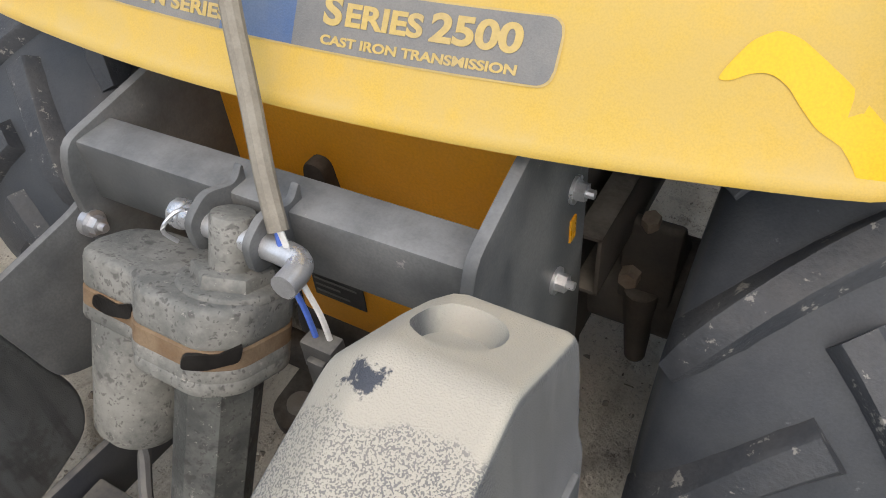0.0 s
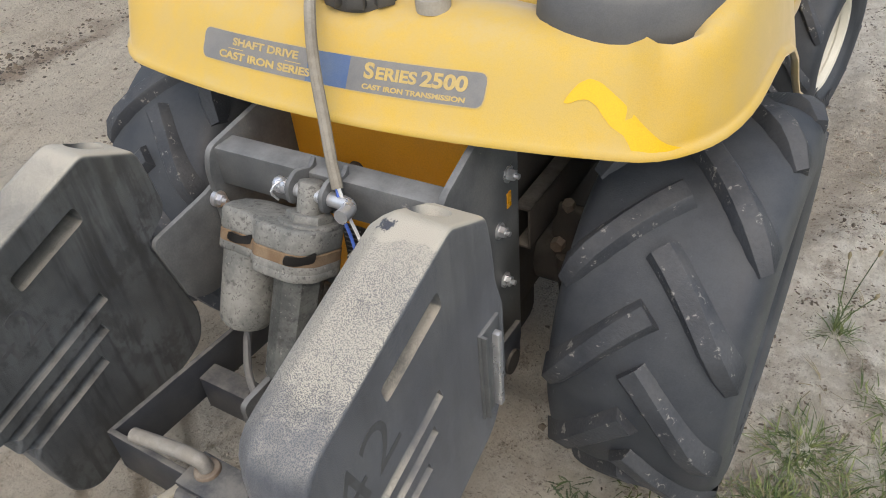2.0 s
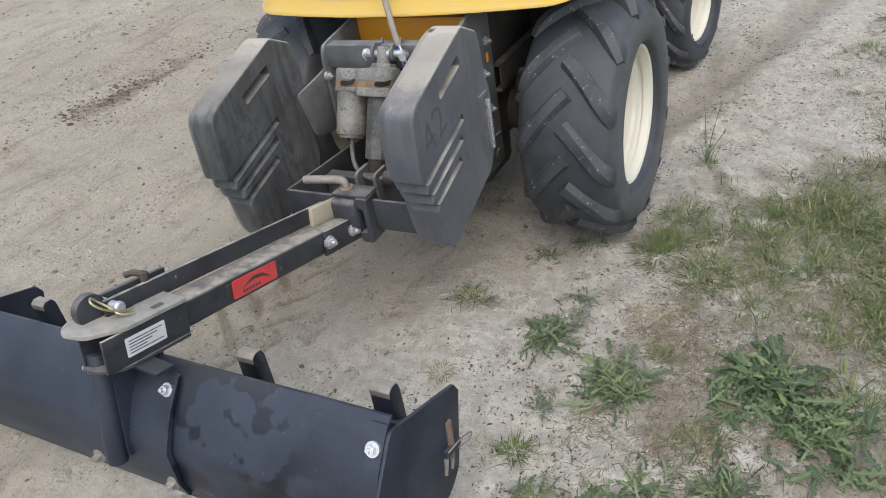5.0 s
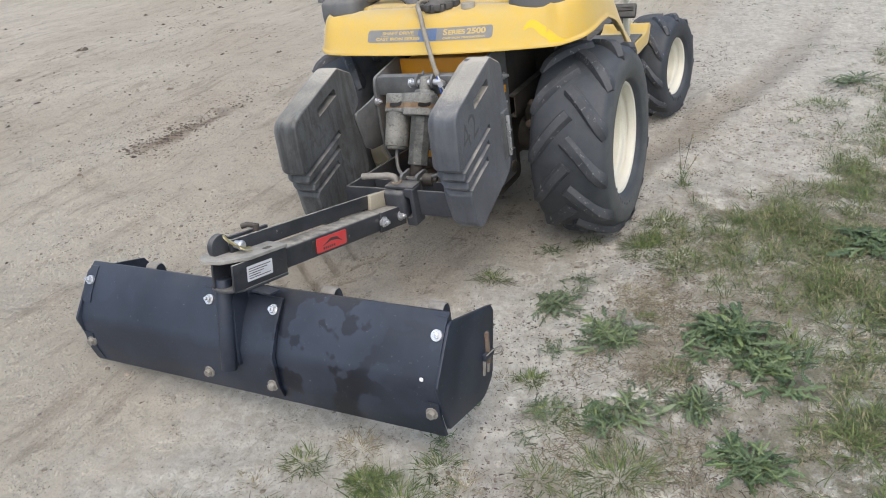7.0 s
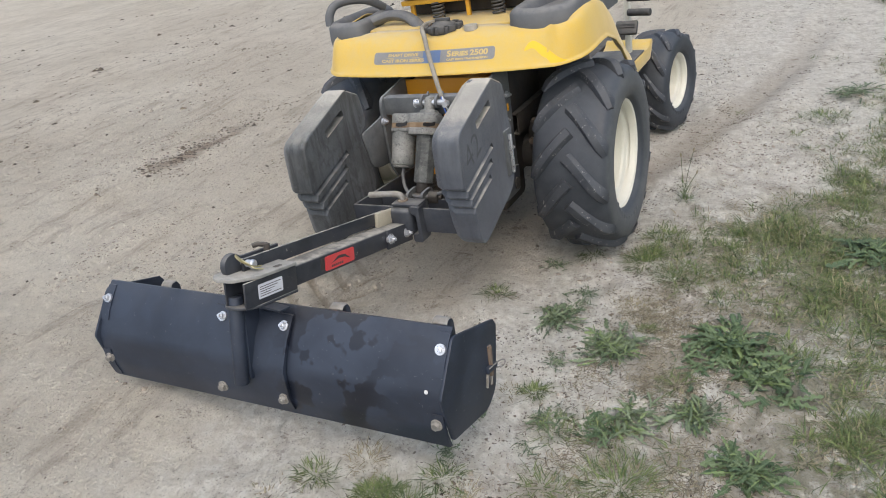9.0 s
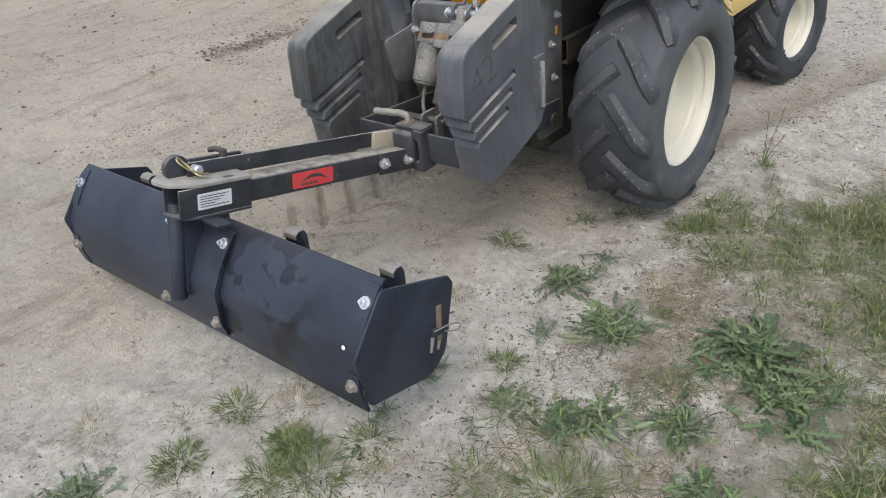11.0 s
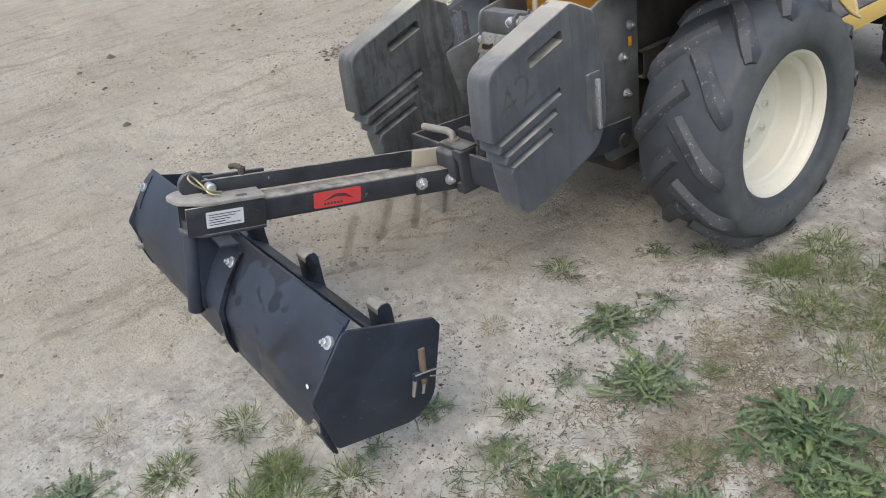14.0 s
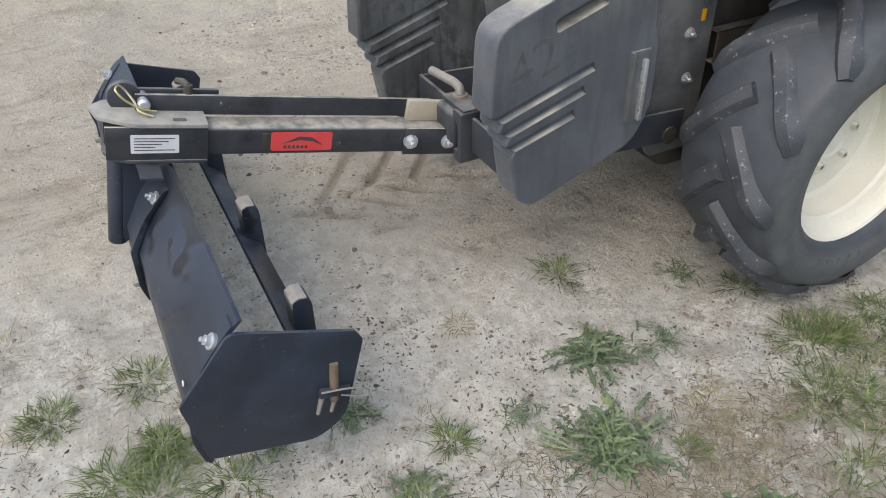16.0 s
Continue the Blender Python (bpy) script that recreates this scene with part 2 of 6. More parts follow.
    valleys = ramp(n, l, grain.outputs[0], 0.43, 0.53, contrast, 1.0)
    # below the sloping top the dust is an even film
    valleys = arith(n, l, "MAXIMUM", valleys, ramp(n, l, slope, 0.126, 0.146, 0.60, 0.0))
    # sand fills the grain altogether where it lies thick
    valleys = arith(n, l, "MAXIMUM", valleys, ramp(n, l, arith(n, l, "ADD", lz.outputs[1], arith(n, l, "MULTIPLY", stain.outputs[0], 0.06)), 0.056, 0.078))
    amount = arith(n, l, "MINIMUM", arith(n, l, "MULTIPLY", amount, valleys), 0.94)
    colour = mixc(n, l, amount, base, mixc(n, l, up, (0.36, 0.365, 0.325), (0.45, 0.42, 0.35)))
    l.new(colour, p.inputs["Base Color"])
    p.inputs["Roughness"].default_value = 0.50
    p.inputs["Sheen Weight"].default_value, p.inputs["Sheen Roughness"].default_value = 0.12, 0.5
    bump(n, l, p, grain.outputs[0], 0.0006, 0.6)
    return m


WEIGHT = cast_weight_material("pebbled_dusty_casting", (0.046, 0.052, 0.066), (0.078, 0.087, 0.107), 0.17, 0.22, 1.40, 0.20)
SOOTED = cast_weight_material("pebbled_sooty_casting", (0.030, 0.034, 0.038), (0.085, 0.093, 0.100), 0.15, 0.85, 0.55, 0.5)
MARKING = surface("dark_rubbed_marking", (0.032, 0.035, 0.041), (0.078, 0.085, 0.097), 0.55, scale=70, grain=500, dust=0.08)


def actuator_material(name, dark, pale_tone):
    """Grey painted casting under dust, freckled with dark spots of every size."""
    m, n, l, p = nodes_of(name)
    c = n.new("ShaderNodeTexCoord").outputs["Object"]
    big = tex_noise(n, l, 22, 5, 0.7, c)
    base = mixc(n, l, ramp(n, l, big.outputs[0], 0.35, 0.65), dark, pale_tone)
    for scale, pick_scale, a, b in ((95, 50, 0.50, 0.56), (230, 90, 0.44, 0.52)):
        spots = n.new("ShaderNodeTexVoronoi")
        spots.inputs["Scale"].default_value = scale
        l.new(mixc(n, l, 0.012, c, tex_noise(n, l, 150, 2, 0.5, c).outputs["Color"]), spots.inputs["Vector"])
        pick = tex_noise(n, l, pick_scale, 2, 0.5, c)
        f = arith(n, l, "MULTIPLY", ramp(n, l, spots.outputs["Distance"], 0.20, 0.40, 1.0, 0.0), ramp(n, l, pick.outputs[0], a, b))
        base = mixc(n, l, arith(n, l, "MULTIPLY", f, 0.55), base, (0.040, 0.036, 0.036))
    pale = tex_noise(n, l, 160, 5, 0.8, c)
    base = mixc(n, l, ramp(n, l, pale.outputs[0], 0.60, 0.68, 0.0, 0.6), base, (0.42, 0.40, 0.36))
    l.new(base, p.inputs["Base Color"])
    p.inputs["Roughness"].default_value = 0.7
    bump(n, l, p, tex_noise(n, l, 400, 3, 0.6, c).outputs[0], 0.0005, 0.8)
    return m


ACTGREY = actuator_material("freckled_grey_casting", (0.135, 0.139, 0.130), (0.265, 0.263, 0.242))
ACTDARK = actuator_material("freckled_dark_tube", (0.058, 0.062, 0.060), (0.125, 0.130, 0.122))
GREASE = surface("black_grease", (0.010, 0.009, 0.008), (0.018, 0.016, 0.014), 0.4, scale=60)
RUSTBAND = surface("rusty_gasket", (0.155, 0.090, 0.042), (0.22, 0.145, 0.078), 0.8, scale=50, grain=500, dust=0.1)


def ground_material():
    """Sand of a track on one side; pale trampled soil with dry litter towards the grass."""
    m, n, l, p = nodes_of("sandy_soil")
    c = n.new("ShaderNodeTexCoord").outputs["Object"]
    sep = n.new("ShaderNodeSeparateXYZ")
    l.new(c, sep.inputs[0])
    big = tex_noise(n, l, 0.9, 5, 0.6, c)
    mid = tex_noise(n, l, 5.5, 6, 0.65, c)
    small = tex_noise(n, l, 34, 6, 0.70, c)
    fine = tex_noise(n, l, 170, 5, 0.75, c)
    track = n.new("ShaderNodeMapping")
    track.inputs["Rotation"].default_value = (0, 0, 0.55)
    track.inputs["Scale"].default_value = (9, 1.5, 1)
    l.new(c, track.inputs["Vector"])
    drag = tex_noise(n, l, 1.6, 6, 0.7, track.outputs[0])
    edge = arith(n, l, "ADD", sep.outputs[0], arith(n, l, "MULTIPLY", arith(n, l, "SUBTRACT", mid.outputs[0], 0.5), 0.9))
    pale = arith(n, l, "MULTIPLY", ramp(n, l, arith(n, l, "ADD", edge, ramp(n, l, sep.outputs[1], -1.1, -0.35, 0.50, 0.0)), 0.05, 0.45), ramp(n, l, sep.outputs[1], 0.3, 1.2, 1.0, 0.8))
    sandy = mixc(n, l, ramp(n, l, big.outputs[0], 0.35, 0.65), (0.660, 0.604, 0.498), (0.565, 0.508, 0.410))
    sandy = mixc(n, l, ramp(n, l, mid.outputs[0], 0.48, 0.70, 0.0, 0.45), sandy, (0.44, 0.385, 0.30))
    sandy = mixc(n, l, ramp(n, l, drag.outputs[0], 0.50, 0.68, 0.0, 0.65), sandy, (0.37, 0.315, 0.245))
    sandy = mixc(n, l, ramp(n, l, small.outputs[0], 0.54, 0.68, 0.0, 0.35), sandy, (0.28, 0.245, 0.195))
    soil = mixc(n, l, ramp(n, l, small.outputs[0], 0.38, 0.60), (0.80, 0.77, 0.69), (0.63, 0.59, 0.505))
    soil = mixc(n, l, ramp(n, l, mid.outputs[0], 0.50, 0.66, 0.0, 0.3), soil, (0.42, 0.37, 0.30))
    colour = mixc(n, l, pale, sandy, soil)
    # a darker brown line that follows one wheel's rut along the track's edge
    along = arith(n, l, "ADD", 0.25, arith(n, l, "MULTIPLY", sep.outputs[1], arith(n, l, "SUBTRACT", 0.36, arith(n, l, "MULTIPLY", sep.outputs[1], 0.048))))
    off = arith(n, l, "ABSOLUTE", arith(n, l, "SUBTRACT", arith(n, l, "ADD", sep.outputs[0], arith(n, l, "MULTIPLY", arith(n, l, "SUBTRACT", mid.outputs[0], 0.5), 0.10)), along), 0.0)
    line = arith(n, l, "MULTIPLY", ramp(n, l, off, 0.03, 0.13, 0.5, 0.0), arith(n, l, "MULTIPLY", ramp(n, l, sep.outputs[1], 0.1, 0.5), ramp(n, l, sep.outputs[1], 1.6, 3.6, 1.0, 0.0)))
    colour = mixc(n, l, line, colour, (0.36, 0.305, 0.235))
    # darker brown tread prints, and a streak of turned-up soil out on the track
    px = arith(n, l, "ADD", arith(n, l, "ADD", sep.outputs[0], 0.2815), arith(n, l, "MULTIPLY", sep.outputs[1], 0.09))
    right = arith(n, l, "GREATER_THAN", px, 0.0)
    away = arith(n, l, "ABSOLUTE", px, 0.0)
    ps = arith(n, l, "SUBTRACT", sep.outputs[1], arith(n, l, "MULTIPLY", away, arith(n, l, "ADD", 0.9, arith(n, l, "MULTIPLY", right, 0.6))))
    ps = arith(n, l, "ADD", ps, arith(n, l, "MULTIPLY", arith(n, l, "SUBTRACT", small.outputs[0], 0.5), 0.02))
    ph = arith(n, l, "FRACT", arith(n, l, "ADD", arith(n, l, "DIVIDE", arith(n, l, "ADD", arith(n, l, "ADD", ps, 0.825), arith(n, l, "MULTIPLY", right, 0.065)), 0.1185), 10.5), 0.0)
    bar = ramp(n, l, arith(n, l, "ABSOLUTE", arith(n, l, "SUBTRACT", ph, 0.5), 0.0), 0.09, 0.18, 1.0, 0.0)
    wide = arith(n, l, "SUBTRACT", away, arith(n, l, "MULTIPLY", arith(n, l, "SUBTRACT", 1.0, right), 0.09))
    bar = arith(n, l, "MULTIPLY", bar, arith(n, l, "MULTIPLY", ramp(n, l, wide, 0.07, 0.10, 0.5, 0.0), arith(n, l, "MULTIPLY", ramp(n, l, ps, -0.93, -0.90), ramp(n, l, ps, -0.44, -0.41, 1.0, 0.0))))
    colour = mixc(n, l, arith(n, l, "MULTIPLY", bar, ramp(n, l, mid.outputs[0], 0.35, 0.55, 0.35, 1.0)), colour, (0.30, 0.245, 0.18))
    streak = arith(n, l, "ABSOLUTE", arith(n, l, "ADD", arith(n, l, "ADD", sep.outputs[0], 1.68), arith(n, l, "MULTIPLY", arith(n, l, "SUBTRACT", mid.outputs[0], 0.5), 0.30)), 0.0)
    streak = arith(n, l, "MULTIPLY", ramp(n, l, streak, 0.01, 0.085, 0.75, 0.0), arith(n, l, "MULTIPLY", ramp(n, l, sep.outputs[1], -0.05, 0.15), ramp(n, l, sep.outputs[1], 0.45, 0.85, 1.0, 0.0)))
    colour = mixc(n, l, streak, colour, (0.22, 0.165, 0.12))
    edge = arith(n, l, "SUBTRACT", edge, ramp(n, l, sep.outputs[1], 0.05, 1.0, 0.0, 0.75))
    thatch_zone = ramp(n, l, edge, 0.45, 0.85)
    litter = ramp(n, l, arith(n, l, "ADD", mid.outputs[0], arith(n, l, "MULTIPLY", small.outputs[0], 0.35)), 0.56, 0.72)
    colour = mixc(n, l, arith(n, l, "MULTIPLY", thatch_zone, arith(n, l, "MULTIPLY", litter, 0.5)), colour, (0.27, 0.222, 0.16))
    # beyond the near turf the sward closes over the soil
    sward = arith(n, l, "MULTIPLY", ramp(n, l, edge, 0.75, 1.5), ramp(n, l, small.outputs[0], 0.36, 0.56, 0.25, 0.85))
    colour = mixc(n, l, sward, colour, (0.155, 0.170, 0.075))
    marks = tex_noise(n, l, 13, 8, 0.78, c)
    scuffs = arith(n, l, "MULTIPLY", ramp(n, l, marks.outputs[0], 0.555, 0.64, 0.0, 0.65), ramp(n, l, edge, -0.9, 0.1, 0.45, 1.0))
    colour = mixc(n, l, scuffs, colour, (0.30, 0.250, 0.195))
    specks = arith(n, l, "MULTIPLY", ramp(n, l, fine.outputs[0], 0.55, 0.63, 0.0, 1.0), ramp(n, l, marks.outputs[0], 0.44, 0.62, 0.25, 1.0))
    colour = mixc(n, l, specks, colour, (0.17, 0.14, 0.108))
    lights = ramp(n, l, fine.outputs[0], 0.30, 0.42, 0.4, 0.0)
    colour = mixc(n, l, lights, colour, (0.66, 0.635, 0.58))
    l.new(colour, p.inputs["Base Color"])
    p.inputs["Roughness"].default_value = 0.93
    p.inputs["Specular IOR Level"].default_value = 0.2
    b = bump(n, l, None, drag.outputs[0], 0.075, 0.85)
    b = bump(n, l, None, mid.outputs[0], 0.030, 0.6, b)
    b = bump(n, l, None, small.outputs[0], 0.030, 1.0, b)
    bump(n, l, p, fine.outputs[0], 0.008, 0.95, b)
    return m


GROUND = ground_material()


def leaf_material(name, a, b, rough=0.6):
    m, n, l, p = nodes_of(name)
    c = n.new("ShaderNodeTexCoord").outputs["Object"]
    rnd = n.new("ShaderNodeObjectInfo").outputs["Random"]
    isl = n.new("ShaderNodeNewGeometry").outputs["Random Per Island"]
    v = arith(n, l, "FRACT", arith(n, l, "ADD", rnd, isl), 0.0)
    colour = mixc(n, l, v, a, b)
    fine = tex_noise(n, l, 60, 4, 0.6, c)
    colour = mixc(n, l, ramp(n, l, fine.outputs[0], 0.35, 0.75, 0.0, 0.4), colour, tuple(1.5 * x for x in a))
    l.new(colour, p.inputs["Base Color"])
    p.inputs["Roughness"].default_value = rough
    bump(n, l, p, fine.outputs[0], 0.001, 0.5)
    return m


WEEDLEAF = leaf_material("dusty_green_leaf", (0.038, 0.062, 0.027), (0.185, 0.225, 0.126))
BROADLEAF = leaf_material("broad_green_leaf", (0.024, 0.052, 0.018), (0.140, 0.190, 0.082))
FRESHLEAF = leaf_material("fresh_green_leaf", (0.080, 0.125, 0.036), (0.170, 0.220, 0.080))
RIBM = leaf_material("pale_leaf_rib", (0.13, 0.165, 0.10), (0.23, 0.255, 0.17))
GRASSM = leaf_material("grass_blade", (0.028, 0.056, 0.010), (0.210, 0.240, 0.085))
DRYM = leaf_material("dry_grass_blade", (0.19, 0.165, 0.095), (0.36, 0.31, 0.20), 0.8)
LITTERM = leaf_material("dry_litter", (0.040, 0.031, 0.024), (0.17, 0.135, 0.095), 0.9)
THATCHM = leaf_material("dead_thatch", (0.062, 0.049, 0.032), (0.37, 0.32, 0.215), 0.9)
PEBBLEM = leaf_material("pebble_stone", (0.13, 0.105, 0.08), (0.36, 0.315, 0.25), 0.85)


# ---- mesh helpers ----
def finish(me, mat, angle=35):
    me.materials.append(mat)
    me.polygons.foreach_set("use_smooth", [True] * len(me.polygons))
    me.set_sharp_from_angle(angle=radians(angle))
    return me


def mesh_of(bm, name, mat, angle=35):
    bmesh.ops.recalc_face_normals(bm, faces=bm.faces[:])
    me = bpy.data.meshes.new(name)
    bm.to_mesh(me)
    bm.free()
    return finish(me, mat, angle)


def part(name, bm, material, parent, label="", m=None, angle=35):
    """One mesh object under a thing or a part, in that parent's own frame."""
    ob = new(name, mesh_of(bm, name, material, angle) if isinstance(bm, bmesh.types.BMesh) else bm)
    ob.parent = parent
    if m is not None:
        ob.matrix_basis = m
    return tagged(ob, label)


def thing(name, label, category, m=None, group="", kind=""):
    ob = new(name)
    ob.empty_display_size = 0.1
    if m is not None:
        ob.matrix_basis = m
    return tagged(ob, label, category, group, kind)


def box(size, at=(0, 0, 0), m=None, bevel=0.0, seg=2, bm=None):
    own = bmesh.new()
    bmesh.ops.create_cube(own, size=1.0)
    for v in own.verts:
        v.co = Vector((v.co.x * size[0], v.co.y * size[1], v.co.z * size[2]))
    if bevel:
        bmesh.ops.bevel(own, geom=own.edges[:], offset=bevel, segments=seg, profile=0.5, affect="EDGES")
    return merged(own, bm, Matrix.Translation(at) @ (m if m is not None else Matrix()))


def merged(own, bm, m=None):
    if m is not None:
        own.transform(m)
    if bm is None:
        return own
    me = bpy.data.meshes.new("scratch")
    own.to_mesh(me)
    own.free()
    bm.from_mesh(me)
    bpy.data.meshes.remove(me)
    return bm


def prism(poly, lo, hi, axis="x", bevel=0.0, seg=2, bm=None, m=None):
    """A flat outline given in the two other axes, made solid from lo to hi along an axis."""
    own = bmesh.new()
    put = {"x": lambda a, b, c: (c, a, b), "y": lambda a, b, c: (a, c, b), "z": lambda a, b, c: (a, b, c)}[axis]
    rings = [[own.verts.new(put(a, b, c)) for a, b in poly] for c in (lo, hi)]
    own.faces.new(rings[0])
    own.faces.new(rings[1][::-1])
    k = len(poly)
    for i in range(k):
        own.faces.new((rings[0][i], rings[0][(i + 1) % k], rings[1][(i + 1) % k], rings[1][i]))
    bmesh.ops.recalc_face_normals(own, faces=own.faces[:])
    if bevel:
        caps = [e for r in rings for e in own.edges if e.verts[0] in set(r) and e.verts[1] in set(r)]
        bmesh.ops.bevel(own, geom=caps, offset=bevel, segments=seg, profile=0.5, affect="EDGES")
    return merged(own, bm, m)


def rounded(poly, r, n=4):
    """An outline with its corners rounded; r is one radius or one for each corner."""
    out, k = [], len(poly)
    for i, p in enumerate(poly):
        q = r[i] if isinstance(r, (list, tuple)) else r
        p = Vector(p)
        a, b = Vector(poly[i - 1]) - p, Vector(poly[(i + 1) % k]) - p
        if q <= 0:
            out.append(tuple(p))
            continue
        d = min(q, a.length * 0.48, b.length * 0.48)
        s, e = p + a.normalized() * d, p + b.normalized() * d
        for j in range(n + 1):
            t = j / n
            out.append(tuple(s * (1 - t) ** 2 + p * 2 * t * (1 - t) + e * t * t))
    return out


def smooth_path(points, n=6):
    pts = [Vector(p) for p in points]
    out = []
    for i in range(len(pts) - 1):
        a, b, c, d = pts[max(i - 1, 0)], pts[i], pts[i + 1], pts[min(i + 2, len(pts) - 1)]
        for j in range(n):
            t = j / n
            out.append(0.5 * (2 * b + (c - a) * t + (2 * a - 5 * b + 4 * c - d) * t * t + (3 * b - a - 3 * c + d) * t ** 3))
    return out + [pts[-1]]


def sweep(points, radius, seg=10, flat=1.0, bm=None, closed=False):
    """A round (or flattened) bar along a path; radius is one number or one for each point."""
    own = bmesh.new()
    pts = [Vector(p) for p in points]
    k = len(pts)
    rings, up = [], Vector((0, 0, 1))
    for i, p in enumerate(pts):
        a = pts[(i - 1) % k] if closed or i else pts[0]
        b = pts[(i + 1) % k] if closed or i < k - 1 else pts[-1]
        t = (b - a).normalized()
        side = t.cross(up)
        side = side.normalized() if side.length > 0.05 else t.cross(Vector((0, 1, 0))).normalized()
        top = side.cross(t)
        r = radius[i] if isinstance(radius, (list, tuple)) else radius
        rings.append([own.verts.new(p + side * (r * math.cos(2 * math.pi * j / seg)) + top * (r * flat * math.sin(2 * math.pi * j / seg)))
                      for j in range(seg)])
    for i in range(k if closed else k - 1):
        x, y = rings[i], rings[(i + 1) % k]
        for j in range(seg):
            own.faces.new((x[j], x[(j + 1) % seg], y[(j + 1) % seg], y[j]))
    if not closed:
        own.faces.new(rings[0][::-1])
        own.faces.new(rings[-1])
    return merged(own, bm)


def rod(a, b, r0, r1=None, seg=20, bevel=0.0, bm=None):
    """A cylinder or cone from a to b."""
    a, b = Vector(a), Vector(b)
    own = bmesh.new()
    bmesh.ops.create_cone(own, cap_ends=True, segments=seg, radius1=r0, radius2=r0 if r1 is None else r1, depth=(b - a).length)
    if bevel:
        rim = [e for e in own.edges if abs(e.verts[0].co.z - e.verts[1].co.z) < 1e-6]
        bmesh.ops.bevel(own, geom=rim, offset=bevel, segments=2, profile=0.5, affect="EDGES")
    m = Matrix.Translation((a + b) / 2) @ (b - a).to_track_quat("Z", "Y").to_matrix().to_4x4()
    return merged(own, bm, m)


def lathe(profile, seg=48, bm=None, m=None):
    """A turned body about the x axis, from (along, radius) pairs."""
    own = bmesh.new()
    rings = []
    for a, r in profile:
        if r < 1e-5:
            rings.append([own.verts.new((a, 0, 0))])
        else:
            rings.append([own.verts.new((a, r * math.cos(2 * math.pi * j / seg), r * math.sin(2 * math.pi * j / seg))) for j in range(seg)])
    for x, y in zip(rings, rings[1:]):
        for j in range(seg):
            q = [x[j % len(x)], x[(j + 1) % len(x)], y[(j + 1) % len(y)], y[j % len(y)]]
            q = list(dict.fromkeys(q))
            if len(q) > 2:
                own.faces.new(q)
    return merged(own, bm, m)


def bolt(parent, at, way, r=0.009, name="bolt", mat=None, washer=True, stub=0.006):
    """A washer, a hexagon nut and the end of the bolt that stands out of it."""
    at, way = Vector(at), Vector(way).normalized()
    bm = bmesh.new()
    if washer:
        rod(at - way * 0.004, at + way * 0.0025, r * 1.45, seg=20, bm=bm)
    rod(at, at + way * (r * 0.95 + 0.0025), r, r * 0.96, seg=6, bm=bm)
    rod(at, at + way * (r * 0.95 + 0.0025 + stub), r * 0.52, r * 0.45, seg=10, bm=bm)
    return part(name, bm, mat or ZINC, parent, angle=25)


def bars(parent, m, rows, w, h, mat, name="print", lift=0.0006):
    """Rows of plain bars for print too small to read: (x, z, length) on a face that looks along -y."""
    bm = bmesh.new()
    for x, z, length in rows:
        box((length, 0.0004, h), (x + length / 2, -lift, z), bm=bm)
    return part(name, bm, mat, parent, m=m)


def lettering(text, size, mat, parent, m, name="lettering", width=None, bold=0.036):
    cu = bpy.data.curves.new(name, "FONT")
    cu.body, cu.size, cu.extrude, cu.align_x, cu.align_y, cu.offset = text, size, 0.0002, "CENTER", "CENTER", size * bold
    tmp = new("scratch_text", cu)
    bpy.context.view_layer.update()
    me = bpy.data.meshes.new_from_object(tmp.evaluated_get(bpy.context.evaluated_depsgraph_get()))
    bpy.data.objects.remove(tmp)
    xs = [v.co.x for v in me.vertices]
    if width:
        me.transform(Matrix.Diagonal((width / (max(xs) - min(xs)), 1, 1, 1)))
    me.name = name
    me.materials.clear()
    me.materials.append(mat)
    ob = new(name, me)
    ob.parent, ob.matrix_basis = parent, m @ pose(0, 0, 0, 90)
    return ob


# ---- ground ----
_lat = np.random.RandomState(7).rand(256, 256)


def vnoise(x, y, cell, shift=0.0):
    """Smooth noise from -1 to 1 with the given cell in metres."""
    u, v = np.asarray(x) / cell + shift * 17.3, np.asarray(y) / cell + shift * 5.7
    i, j = np.floor(u).astype(int), np.floor(v).astype(int)
    f, g = u - i, v - j
    f, g = f * f * (3 - 2 * f), g * g * (3 - 2 * g)
    a, b = _lat[i % 256, j % 256], _lat[(i + 1) % 256, j % 256]
    c, d = _lat[i % 256, (j + 1) % 256], _lat[(i + 1) % 256, (j + 1) % 256]
    return 2 * ((a * (1 - f) + b * f) * (1 - g) + (c * (1 - f) + d * f) * g) - 1


def step01(v, a, b):
    t = np.clip((v - a) / (b - a), 0, 1)
    return t * t * (3 - 2 * t)


WHEEL_X, LEFT_X, WHEEL_R, PITCH = 0.388, 0.42, 0.292, 2 * math.pi * 0.292 / 12


